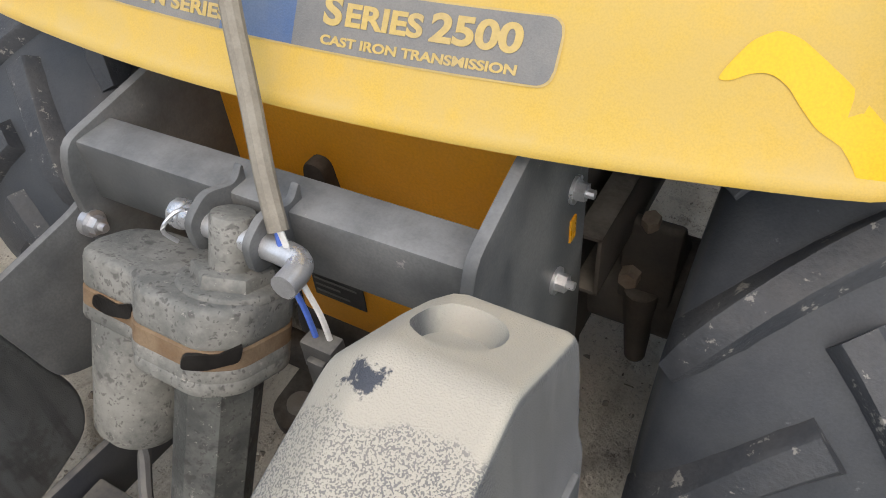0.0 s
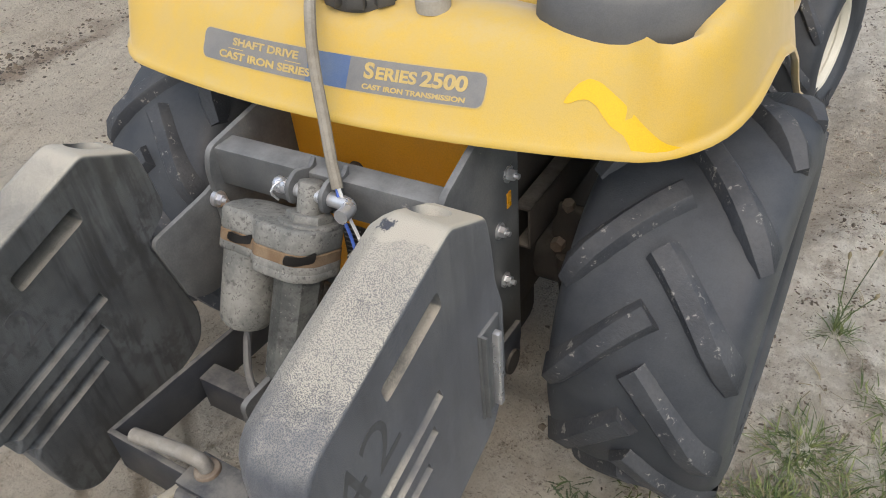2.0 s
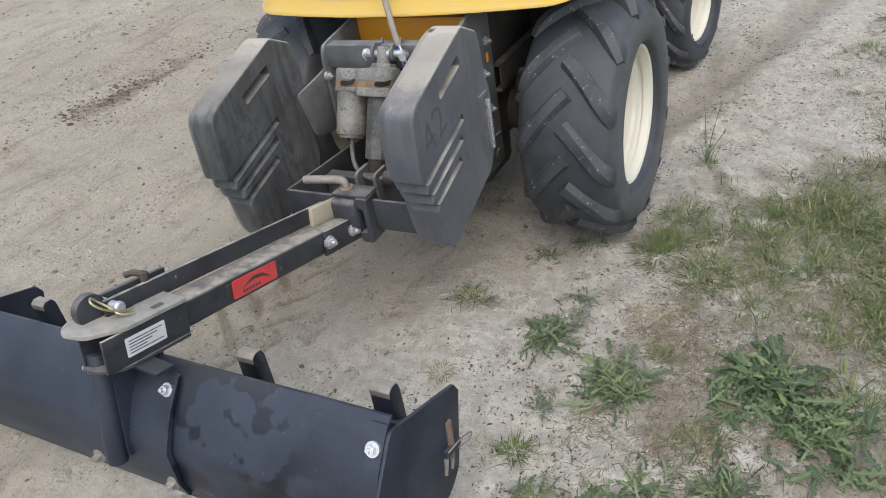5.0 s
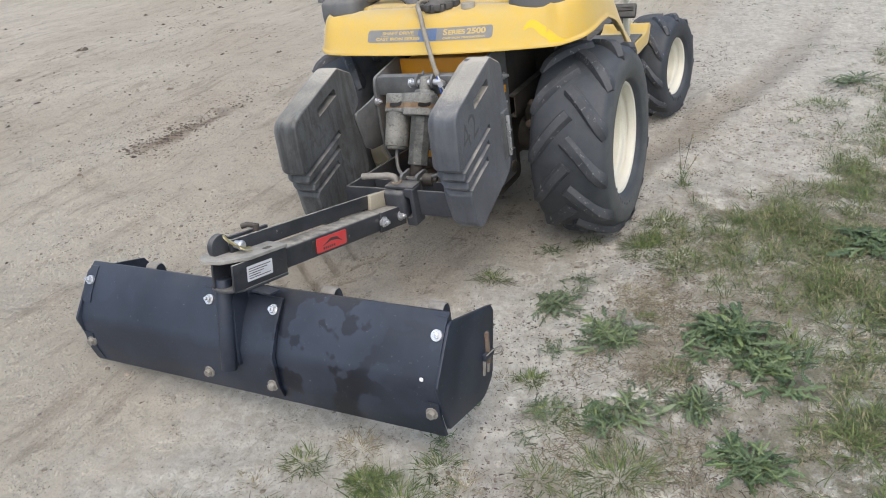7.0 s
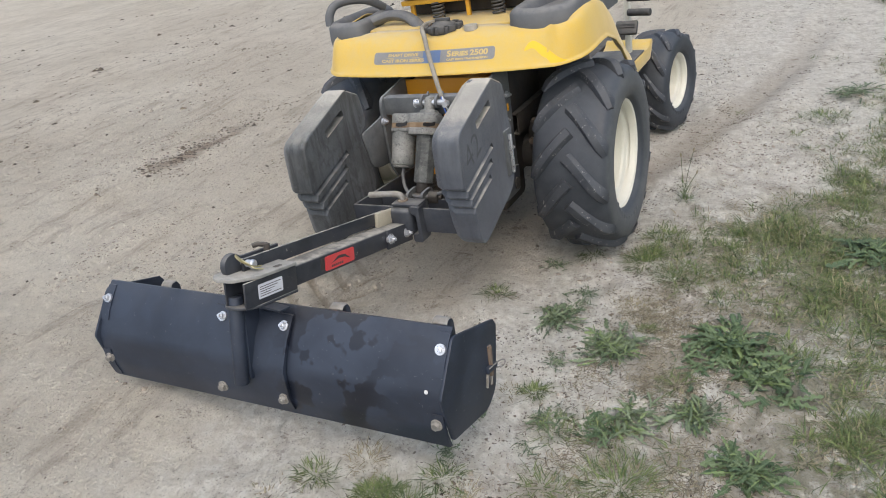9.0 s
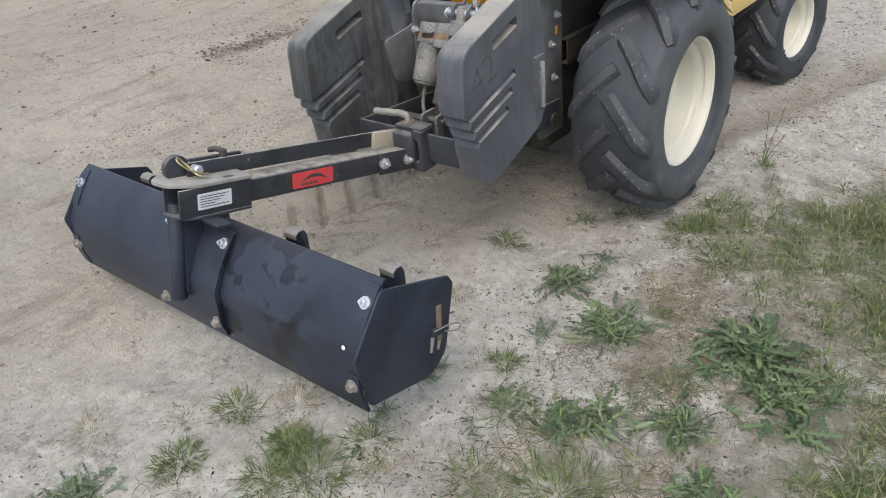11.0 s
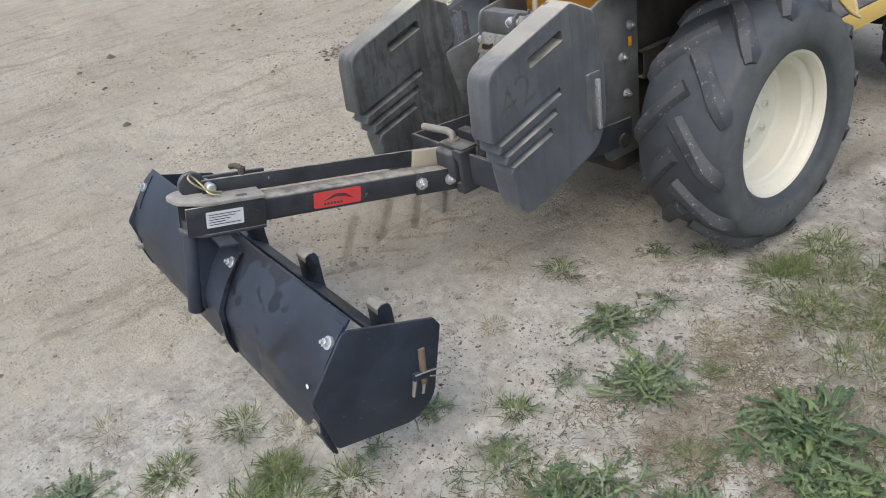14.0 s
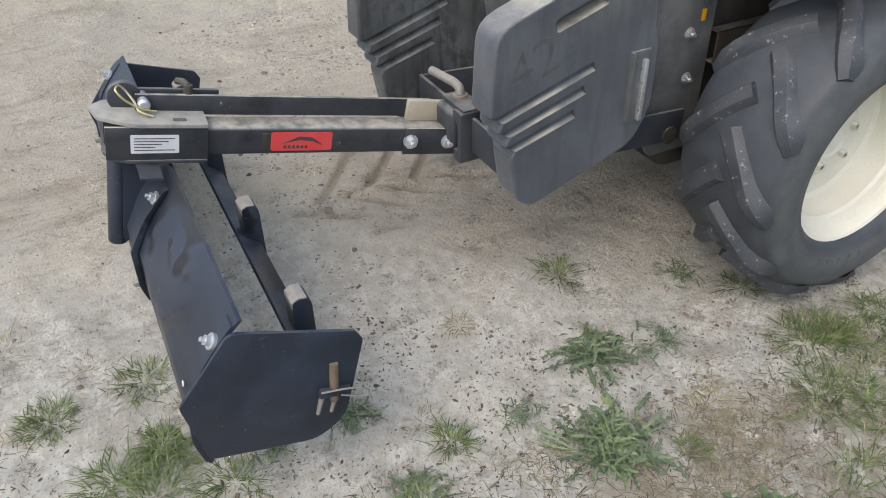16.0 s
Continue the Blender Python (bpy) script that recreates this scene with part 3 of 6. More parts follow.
def ground_z(x, y):
    x, y = np.asarray(x, float), np.asarray(y, float)
    z = 0.035 - 0.08 * 2.2 * np.tanh(x / 2.2)
    near = 1 / (1 + (x * x + y * y) / 60.0)
    z = z + near * (0.012 * vnoise(x, y, 0.8) + 0.012 * vnoise(x, y, 0.33, 1) * (1 - 0.6 * step01(x, 0.1, 0.5)))
    z = z + 0.0085 * vnoise(x, y, 0.13, 2) + 0.0075 * np.maximum(vnoise(x * 0.6 + y * 0.35, y - 0.5 * x, 0.09, 14), 0) * near + 0.0042 * vnoise(x, y, 0.045, 3) + 0.0018 * vnoise(x, y, 0.02, 4)
    z = z + 0.004 * step01(x, 0.15, 0.6) * vnoise(x, y, 0.06, 5)
    # ruts and windrows of the sandy track, running along it
    w = x + 0.10 * vnoise(x * 0 + 3, y, 1.3, 6) + 0.14 * y * step01(-x, 0.8, 1.6)
    z = z - 0.016 * np.exp(-((w + 1.55) / 0.13) ** 2) + 0.018 * np.exp(-((w + 1.85) / 0.12) ** 2) - 0.010 * np.exp(-((w + 2.3) / 0.2) ** 2)
    u = x - (0.25 + 0.36 * y - 0.048 * y * y)
    z = z + (0.012 * np.exp(-((u - 0.13) / 0.07) ** 2) - 0.020 * np.exp(-(u / 0.07) ** 2)) * step01(y, 0.2, 0.7) * (1 - step01(y, 2.8, 3.6))
    # the tyres press themselves in
    for cx, cy, r, d in ((-LEFT_X, 0, 0.26, 0.078), (WHEEL_X, 0, 0.2, 0.010), (-0.345, 1.12, 0.2, 0.085), (0.345, 1.12, 0.2, 0.03)):
        z = z - d * np.exp(-(np.maximum(np.abs(x - cx) - 0.10, 0) / 0.06) ** 2) * np.exp(-(np.maximum(np.abs(y - cy) - 0.5 * r, 0) / (0.7 * r)) ** 2)
    # tread prints behind one wheel
    a = x + 0.205 + 0.09 * (y + 0.85)
    s = y - np.where(a > 0, 1.5 * a, -0.9 * a)
    zone = step01(s, -0.93, -0.90) * (1 - step01(s, -0.44, -0.41)) * (1 - step01(np.where(a > 0, a, -0.5 * a), 0.085, 0.10))
    q = np.abs(((s + np.where(a > 0, 0.890, 0.825)) / 0.1185 + 0.5) % 1 - 0.5) * 0.1185
    z = z - zone * (0.001 + 0.013 * (1 - step01(q, np.where(a > 0, 0.013, 0.008), np.where(a > 0, 0.025, 0.017))))
    return z


def spread(lo, hi, step, far, grow=1.16):
    v = list(np.arange(lo, hi + step / 2, step))
    d = step
    while v[-1] < far:
        d *= grow
        v.append(v[-1] + d)
    d = step
    while v[0] > -far:
        d *= grow
        v.insert(0, v[0] - d)
    return np.array(v)


def build_ground():
    xs, ys = spread(-1.5, 1.5, 0.0085, 900), spread(-1.9, 1.5, 0.0085, 900)
    X, Y = np.meshgrid(xs, ys)
    Z = ground_z(X, Y)
    co = np.stack([X, Y, Z], -1).reshape(-1, 3)
    w, h = len(xs), len(ys)
    i = np.arange(w * h).reshape(h, w)
    quads = np.stack([i[:-1, :-1], i[:-1, 1:], i[1:, 1:], i[1:, :-1]], -1).reshape(-1, 4)
    me = bpy.data.meshes.new("ground")
    me.from_pydata(co.tolist(), [], quads.tolist())
    me.materials.append(GROUND)
    me.polygons.foreach_set("use_smooth", [True] * len(me.polygons))
    return tagged(new("ground", me), "pale sandy track beside trampled soil and thin grass", "ground", kind="structure")


build_ground()

# ---- tractor ----
tractor = thing("garden_tractor", "faded yellow garden tractor with deep-lugged rear tyres, parked on sand", "tractor")


def lug_mesh(side, R, width, name, pitch_arc):
    """One tread bar, from just past the middle of the tread to the shoulder, drawn on the wheel's rear."""
    bm = bmesh.new()
    k = R / 0.292
    half = width / 2
    n, rows = 8, []
    for i in range(n):
        t = i / (n - 1)
        a = (-0.03 + 0.965 * t) * half
        s = pitch_arc * (0.72 * t + 0.25 * t * t)
        slope = (pitch_arc * (0.72 + 0.50 * t)) / (0.965 * half)
        tl = math.hypot(1, slope)
        nx, ns = -slope / tl, 1 / tl
        drop = max(0.0, abs(a) / half - 0.62) / 0.32
        r_top = R - 0.026 * k * drop * drop
        r_low = R - (0.026 + 0.017 * drop) * k
        wb, wt = 0.0245 * k * (1.06 - 0.10 * t), 0.0125 * k * (1.12 - 0.20 * t)
        ring = []
        for q, r in ((-wb, r_low), (-wt, r_top - 0.002 * k), (-wt * 0.8, r_top), (wt * 0.8, r_top), (wt, r_top - 0.002 * k), (wb, r_low)):
            aa, ss = a + nx * q, s + ns * q
            if i == n - 1:
                aa = min(aa, half * 0.965)
            phi = ss / R
            ring.append(bm.verts.new((side * aa, -r * math.cos(phi), -r * math.sin(phi))))
        rows.append(ring)
    for x, y in zip(rows, rows[1:]):
        for j in range(5):
            bm.faces.new((x[j], x[j + 1], y[j + 1], y[j]))
    bm.faces.new(rows[0])
    bm.faces.new(rows[-1][::-1])
    return mesh_of(bm, name, LUGTOP, 30)


def tyre_profile(R, width, rim):
    k, h = R / 0.292, width / 2
    half = [(0.0, R - 0.0155 * k), (0.4 * h, R - 0.0160 * k), (0.65 * h, R - 0.0190 * k), (0.80 * h, R - 0.0240 * k), (0.90 * h, R - 0.0315 * k), (0.96 * h, R - 0.043 * k), (0.99 * h, R - 0.060 * k),
            (1.0 * h, R - 0.082 * k), (0.98 * h, rim + 0.026 * k), (0.93 * h, rim + 0.014 * k), (0.92 * h, rim + 0.009 * k), (0.86 * h, rim + 0.003), (0.76 * h, rim - 0.006)]
    return [(-a, r) for a, r in half[::-1]] + half[1:]


def wheel(name, at, side, R, width, rim, m, lugs, label):
    """Cream rim, tyre and every tread bar; the dished face looks to the given side."""
    h = width / 2
    prof = [(0.60 * h, rim - 0.018), (0.755 * h, rim - 0.010), (0.80 * h, rim), (0.76 * h, rim + 0.001), (0.72 * h, rim - 0.004),
            (0.68 * h, rim - 0.012), (0.56 * h, rim - 0.015), (0.51 * h, rim - 0.019), (0.46 * h, rim - 0.029), (0.40 * h, rim - 0.033), (0.06 * h, rim - 0.036), (-0.02 * h, rim - 0.040),
            (-0.06 * h, rim - 0.050), (-0.05 * h, 0.46 * rim), (0.06 * h, 0.38 * rim), (0.08 * h, 0.2 * rim), (0.05 * h, 0.17 * rim), (0.05 * h, 0.0)]
    rest = [(-0.80 * h, 0.0), (-0.80 * h, 0.6 * rim), (-0.3 * h, 0.7 * rim), (-0.3 * h, rim - 0.02), (-0.72 * h, rim - 0.01), (-0.8 * h, rim)]
    bm = lathe([(side * a, r) for a, r in prof], 56)
    lathe([(side * a, r) for a, r in rest], 40, bm=bm)
    rim_ob = part(name, bm, CREAM, tractor, label, m=Matrix.Translation(at) @ m, angle=24)
    part("tyre", lathe(tyre_profile(R, width, rim), 72), RUBBER, rim_ob, "black rubber tyre with dusty sidewalls", angle=50)
    arc = 2 * math.pi * R / lugs
    for sd in (1, -1):
        me = lug_mesh(sd, R, width, "lug", arc)
        for i in range(lugs):
            part("lug", me, None, rim_ob, m=pose(0, 0, 0, 360 * (i + (0.5 if sd < 0 else 0)) / lugs + 12))
    # raised letters too worn to read, valve and wheel bolts
    bm = bmesh.new()
    for i in range(9):
        f = radians(-62 + 9 * i)
        r = rim + 0.40 * (R - 0.05 - rim)
        box((0.0015, 0.010 + 0.004 * (i % 3), 0.014), (0, 0, 0), m=Matrix.Translation((side * (h * 0.985), r * math.sin(f) * 1.0, -r * math.cos(f))) @ pose(0, 0, 0, math.degrees(f)), bm=bm)
    part("sidewall_lettering", bm, RUBBER, rim_ob)
    rod((side * 0.45 * h, -0.55 * rim, 0.72 * rim), (side * 0.60 * h, -0.50 * rim, 0.66 * rim), 0.005, 0.004, 8, bm=(vb := bmesh.new()))
    part("valve", vb, CAPMAT, rim_ob)
    for i in range(5):
        f = 2 * math.pi * i / 5 + 0.5
        bolt(rim_ob, (side * 0.075 * h, 0.29 * rim * math.cos(f), 0.29 * rim * math.sin(f)), (side, 0, 0), 0.008, "wheel_bolt", mat=CREAM, washer=False, stub=0.0)
    return rim_ob


wheel("rear_wheel", (WHEEL_X, 0, 0.284), 1, 0.292, 0.236, 0.172, Matrix(), 12, "cream rear wheel with deep chevron tread")
wheel("rear_wheel", (-LEFT_X, 0, 0.292), -1, 0.292, 0.236, 0.172, Matrix(), 12, "cream rear wheel with deep chevron tread")
FRONT_R = 0.215
for sx in (1, -1):
    wheel("front_wheel", (sx * 0.345, 1.12, 0.195), sx, FRONT_R, 0.19, 0.122, pose(0, 0, 0, 0, 0, -9), 11,
          "cream front wheel with lugged tyre, turned slightly")

# fender: one moulded shell, lofted along its bowed outline
SIDE_X, LOW = 0.437, 0.615


def rear_y(x):
    return -0.273 + 0.33 * (x + 0.05) ** 2


def side_low(y):
    return float(np.interp(y, [-0.16, -0.05, 0.02, 0.10, 0.17, 0.24, 0.31, 0.36], [0.624, 0.636, 0.636, 0.610, 0.565, 0.50, 0.445, 0.42]))


def side_rise(y):
    return float(np.interp(y, [-0.16, -0.05, 0.03, 0.10, 0.18, 0.26, 0.36], [0.106, 0.114, 0.122, 0.128, 0.126, 0.115, 0.10]))


def panel_depth(dz):
    """How far the rear panel has come forward at a height over its lower edge."""
    return 0.003 + 0.62 * (dz - 0.010)


def build_fender():
    path = [(-SIDE_X, float(y)) for y in np.linspace(0.36, -0.06, 21)]
    a, b, c = Vector((-SIDE_X, -0.06)), Vector((-SIDE_X, rear_y(-0.385) + 0.010)), Vector((-0.335, rear_y(-0.335)))
    path += [tuple(a * (1 - t) ** 2 + b * 2 * t * (1 - t) + c * t * t) for t in np.linspace(0, 1, 11)[1:-1]]
    path += [(float(x), rear_y(x)) for x in np.linspace(-0.335, 0.335, 29)]
    a, b, c = Vector((0.335, rear_y(0.335))), Vector((SIDE_X, rear_y(0.385) + 0.010)), Vector((SIDE_X, -0.06))
    path += [tuple(a * (1 - t) ** 2 + b * 2 * t * (1 - t) + c * t * t) for t in np.linspace(0, 1, 11)[1:-1]]
    path += [(SIDE_X, float(y)) for y in np.linspace(-0.06, 0.36, 21)]
    bm = bmesh.new()
    rows = []
    for i, (x, y) in enumerate(path):
        p, q = Vector(path[max(i - 1, 0)]), Vector(path[min(i + 1, len(path) - 1)])
        t = (q - p).normalized()
        nx, ny = -t.y, t.x
        sideness = max(0.0, (abs(nx) - 0.4) / 0.6) ** 1.3
        lo = LOW * (1 - sideness) + side_low(max(y, -0.16)) * sideness
        up = 0.110 * (1 - sideness) + side_rise(max(y, -0.16)) * sideness
        k = 1 - 0.55 * float(step01(abs(nx), 0.16, 0.62))
        sec = [(0.012, lo + 0.009), (0.001, lo + 0.005), (-0.003, lo + 0.006), (-0.003, lo + 0.009), (0.001, lo + 0.0115), (0.004, lo + 0.0145)]
        h = up / 0.110
        sec += [(panel_depth(dz), lo + dz * h) for dz in (0.02, 0.035, 0.055, 0.075)]
        sec += [(0.056, lo + 0.090 * h), (0.068, lo + 0.099 * h), (0.085, lo + 0.106 * h), (0.11, lo + up), (0.165, lo + up + 0.004)]
        bend = float(step01(abs(nx), 0.12, 0.30) * (1 - step01(abs(nx), 0.90, 1.0)))
        sec[-2], sec[-1] = (0.11, lo + up - 0.012 * bend), (0.135, lo + up + 0.003 - 0.035 * bend)
        rows.append([bm.verts.new((x + nx * d * (k if d > 0.006 else 1), y + ny * d * (k if d > 0.006 else 1), z)) for d, z in sec])
    for p, q in zip(rows, rows[1:]):
        for j in range(len(p) - 1):
            bm.faces.new((p[j], p[j + 1], q[j + 1], q[j]))
    ob = part("fender", bm, YELLOW, tractor, "faded yellow moulded rear fender", m=pose(0.003, 0, 0), angle=60)
    so = ob.modifiers.new("thick", "SOLIDIFY")
    so.thickness, so.offset = 0.003, 0.0
    return ob


fender = build_fender()
part("fender_deck", box((0.62, 0.44, 0.02), (0, 0.105, 0.7185), bevel=0.008), YELLOW, tractor, "dusty yellow deck under the seat")
SLANT = math.atan(0.62)


def on_panel(co, lift=0.0, mid=0.6675):
    """A place on the bowed rear panel: x across, z along its slope from the decal's middle line, -y outwards."""
    x, out, s = co[0], -co[1] + lift, co[2]
    z = mid + s * math.cos(SLANT)
    y = rear_y(x) + panel_depth(z - LOW)
    t = Vector((1, 0.66 * (x + 0.05), 0)).normalized()
    n = t.cross(Vector((0, math.sin(SLANT), math.cos(SLANT)))).normalized()
    return Vector((x, y, z)) + n * (out + 0.0016)


def panel_strip(lo, hi, h, r_left, r_right, mat, name, lift):
    bm = bmesh.new()
    rows = []
    for x in sorted({*np.linspace(lo, hi, 40), *np.linspace(lo, lo + max(r_left, 0.001), 8), *np.linspace(hi - max(r_right, 0.001), hi, 8)}):
        x = float(x)
        e = 0.0
        for r, d in ((r_left, x - lo), (r_right, hi - x)):
            if r and d < r:
                e = r - math.sqrt(max(r * r - (r - d) ** 2, 0))
        hh = h / 2 - e
        rows.append([bm.verts.new(on_panel((x, 0, q * hh), lift)) for q in (-1, -0.33, 0.33, 1)])
    for p, q in zip(rows, rows[1:]):
        for j in range(3):
            bm.faces.new((p[j], q[j], q[j + 1], p[j + 1]))
    return part(name, bm, mat, fender)


panel_strip(-0.2105, 0.1895, 0.0395, 0.010, 0.010, GOLDDEC, "decal_border", 0.0004)
panel_strip(-0.2090, -0.036, 0.0370, 0.009, 0.0, GREYDEC, "decal", 0.0007)
panel_strip(-0.036, 0.022, 0.0370, 0.0, 0.0, BLUEDEC, "decal", 0.0007)
panel_strip(0.022, 0.1880, 0.0370, 0.0, 0.009, GREYDEC, "decal", 0.0007)
for text, size, x, z, w in (("S", 0.0235, 0.0490, 0.0048, 0.0128), ("ERIES", 0.0180, 0.0830, 0.0036, 0.0505), ("2500", 0.0218, 0.1405, 0.0042, 0.0545), ("SHAFT DRIVE", 0.0122, -0.104, 0.0080, 0.106), ("CAST IRON SERIES", 0.0122, -0.104, -0.0090, 0.148),
                            ("CAST IRON TRANSMISSION", 0.0076, 0.1055, -0.0122, 0.125)):
    tx = lettering(text, size, GOLDDEC, fender, Matrix(), width=w)
    for v in tx.data.vertices:
        v.co = on_panel((v.co.x + x, -v.co.z, v.co.y + z), 0.0012)
    tx.matrix_basis = Matrix()
rule = box((0.118, 0.0003, 0.0009), (-0.104, 0, -0.0006))
for v in rule.verts:
    v.co = on_panel(v.co, 0.0012)
part("decal_rule", rule, GOLDDEC, fender)

# fresh touch-up paint on the panel, running into its corner
def on_corner(x, s, lift):
    """A place on the panel near its rounded corner: x along the lower edge, s up its slope from the decal's middle line."""
    def edge(v):
        if v <= 0.335:
            return Vector((v, rear_y(v)))
        t = 1 - math.sqrt(max(SIDE_X - v, 0.0) / (SIDE_X - 0.335))
        return Vector((0.335, rear_y(0.335))) * (1 - t) ** 2 + Vector((SIDE_X, rear_y(0.385) + 0.010)) * 2 * t * (1 - t) + Vector((SIDE_X, -0.06)) * t * t
    p, q = edge(x - 0.004), edge(x + 0.004)
    t = (q - p).normalized()
    nx, ny = -t.y, t.x
    z = 0.6675 + s * math.cos(SLANT)
    d = panel_depth(z - LOW) * (1 - 0.55 * float(step01(abs(nx), 0.16, 0.62)))
    e = edge(x)
    return Vector((e.x + nx * (d - lift), e.y + ny * (d - lift), z + 0.5 * lift))


blot = rounded([(x + 0.16 * max(x - 0.30, 0), (z - 0.6675) / math.cos(SLANT)) for x, z in (
    (0.275, 0.664), (0.281, 0.673), (0.289, 0.682), (0.300, 0.687), (0.310, 0.684), (0.322, 0.675), (0.343, 0.658), (0.357, 0.645), (0.366, 0.636), (0.383, 0.628), (0.378, 0.6255),
    (0.360, 0.6255), (0.341, 0.627), (0.338, 0.634), (0.332, 0.642), (0.322, 0.647), (0.314, 0.656), (0.308, 0.664), (0.300, 0.669), (0.290, 0.668), (0.282, 0.664))], 0.004, 3)
bm = bmesh.new()
bm.faces.new([bm.verts.new((a, 0, b)) for a, b in blot])
bmesh.ops.triangulate(bm, faces=bm.faces[:])
bmesh.ops.subdivide_edges(bm, edges=bm.edges[:], cuts=3)
for v in bm.verts:
    v.co = on_corner(v.co.x, v.co.z, 0.0021)
part("paint_patch", bm, FRESH, fender, "fresh yellow touch-up paint")

# fuel cap, badge, seat mount
cap = part("fuel_cap", rod((0, -0.150, 0.718), (0, -0.150, 0.738), 0.052, 0.048, 32, 0.004), CAPMAT, tractor, "dusty black ribbed fuel cap")
for i in range(10):
    f = 2 * math.pi * i / 10
    part("rib", box((0.022, 0.014, 0.018), (0, 0, 0), bevel=0.003), CAPMAT, cap,
         m=Matrix.Translation((0.052 * math.cos(f), -0.150 + 0.052 * math.sin(f), 0.7335)) @ pose(0, 0, 0, 0, 0, math.degrees(f) + 90))
part("cap_dome", rod((0, -0.150, 0.740), (0, -0.150, 0.752), 0.040, 0.018, 28, 0.003), CAPMAT, cap)
part("cap_knob", box((0.05, 0.012, 0.012), (0, -0.150, 0.754), bevel=0.004), CAPMAT, cap)
part("badge", rod((0.094, -0.166, 0.722), (0.094, -0.166, 0.7375), 0.020, 0.020, 28), BADGE, fender, "worn round grey badge")


def tray(sx, plan, top, name, label):
    """A moulded tray: outer skirt, rounded rim and a pocket, over a closed outline."""
    pts = [Vector((sx * x, y)) for x, y in rounded(plan, 0.05, 5)]
    k = len(pts)
    bm = bmesh.new()
    rings = [[] for _ in range(8)]
    for i, p in enumerate(pts):
        t = (pts[(i + 1) % k] - pts[i - 1]).normalized()
        n = Vector((-t.y, t.x)) * sx
        zt = top(abs(p.x), p.y)
        for ring, (inset, z) in zip(rings, ((0.0, 0.690), (-0.002, 0.715), (0.0, 0.3 * 0.715 + 0.7 * zt), (0.006, zt - 0.008), (0.016, zt), (0.030, zt - 0.002), (0.038, zt - 0.012), (0.044, min(zt - 0.03, 0.745)))):
            q = p + n * inset
            ring.append(bm.verts.new((q.x, q.y, z)))
    for a, b in zip(rings, rings[1:]):
        for i in range(k):
            bm.faces.new((a[i], a[(i + 1) % k], b[(i + 1) % k], b[i]))
    bm.faces.new(rings[-1])
    return part(name, bm, PAD, tractor, label, angle=50)


def blend(v, a, b):
    return float(step01(v, a, b))


tray(1, [(0.207, -0.02), (0.204, -0.160), (0.31, -0.172), (0.385, -0.130), (0.405, -0.02), (0.410, 0.30), (0.33, 0.32), (0.26, 0.20)],
     lambda x, y: 0.768 + 0.095 * blend(y, -0.14, 0.22) * (0.25 + 0.75 * blend(x, 0.25, 0.39)), "fender_tray", "dusty grey moulded arm rest and tray")
left_tray = tray(-1, [(0.290, -0.02), (0.285, -0.160), (0.36, -0.172), (0.425, -0.150), (0.440, -0.03), (0.438, 0.14), (0.34, 0.16)],
                 lambda x, y: 0.766, "fender_tray", "dusty grey moulded tray with a grab handle")
part("grab_handle", sweep(smooth_path([(-0.425, -0.125, 0.755), (-0.424, -0.120, 0.785), (-0.412, -0.100, 0.812), (-0.388, -0.05, 0.818), (-0.355, 0.01, 0.805), (-0.325, 0.06, 0.770)], 5), 0.014, 12), PAD, left_tray, "grey moulded grab handle")
part("tray_arm", sweep(smooth_path([(-0.315, -0.08, 0.740), (-0.285, -0.060, 0.752), (-0.235, -0.045, 0.760), (-0.18, -0.050, 0.752), (-0.135, -0.07, 0.732), (-0.12, -0.080, 0.715)], 5), 0.021, 12, 0.8), PAD, left_tray)

seat = part("seat", box((0.50, 0.46, 0.13), (0.0, 0.20, 0.872), bevel=0.045, seg=4), VINYL, tractor, "black vinyl seat")
part("seat_pan", box((0.44, 0.40, 0.03), (0.0, 0.20, 0.808), bevel=0.01), CAPMAT, seat, "black pressed seat pan")
part("backrest", box((0.48, 0.11, 0.36), (0.0, 0.0, 1.06), m=pose(0, 0, 0, -10), bevel=0.045, seg=4), VINYL, seat)
mount = part("seat_mount", box((0.46, 0.035, 0.016), (0.0, 0.03, 0.786), m=pose(0, 0, 0, 0, -1.0), bevel=0.003), SEATBAR, tractor, "yellow seat mounting bar")
for x in (-0.20, 0.0, 0.20):
    part("mount_leg", box((0.014, 0.012, 0.07), (x, 0.035, 0.752), bevel=0.002), SEATBAR, mount)
for x in (-0.105, 0.105):
    coil = [(x + 0.019 * math.cos(f), 0.03 + 0.019 * math.sin(f), 0.727 + 0.0105 * f / (2 * math.pi)) for f in np.linspace(0, 2 * math.pi * 5.5, 90)]
    part("seat_spring", sweep(coil, 0.0032, 6), CAPMAT, mount, "black coil spring")
part("hinge_bar", box((0.5, 0.16, 0.035), (0.02, 0.16, 0.75), bevel=0.006), DARK, mount)

# footboards, frame and drive train under the fender
for sx in (1, -1):
    fb = part("footboard", prism(rounded([(0.34, 0.43), (0.40, 0.335), (0.95, 0.335), (1.0, 0.40), (0.97, 0.415), (0.93, 0.385), (0.43, 0.385), (0.38, 0.44)], 0.02, 3), sx * 0.16, sx * 0.345, "x", 0.003), YELLOW, tractor,
              "yellow footboard")
    part("foot_pad", box((0.19, 0.42, 0.006), (sx * 0.245, 0.66, 0.389), bevel=0.002), CAPMAT, fb, "black rubber foot pad")
pedal = part("pedal", box((0.085, 0.02, 0.055), (0.297, 0.78, 0.500), m=pose(0, 0, 0, -35), bevel=0.006), CAPMAT, tractor, "black ribbed drive pedal")
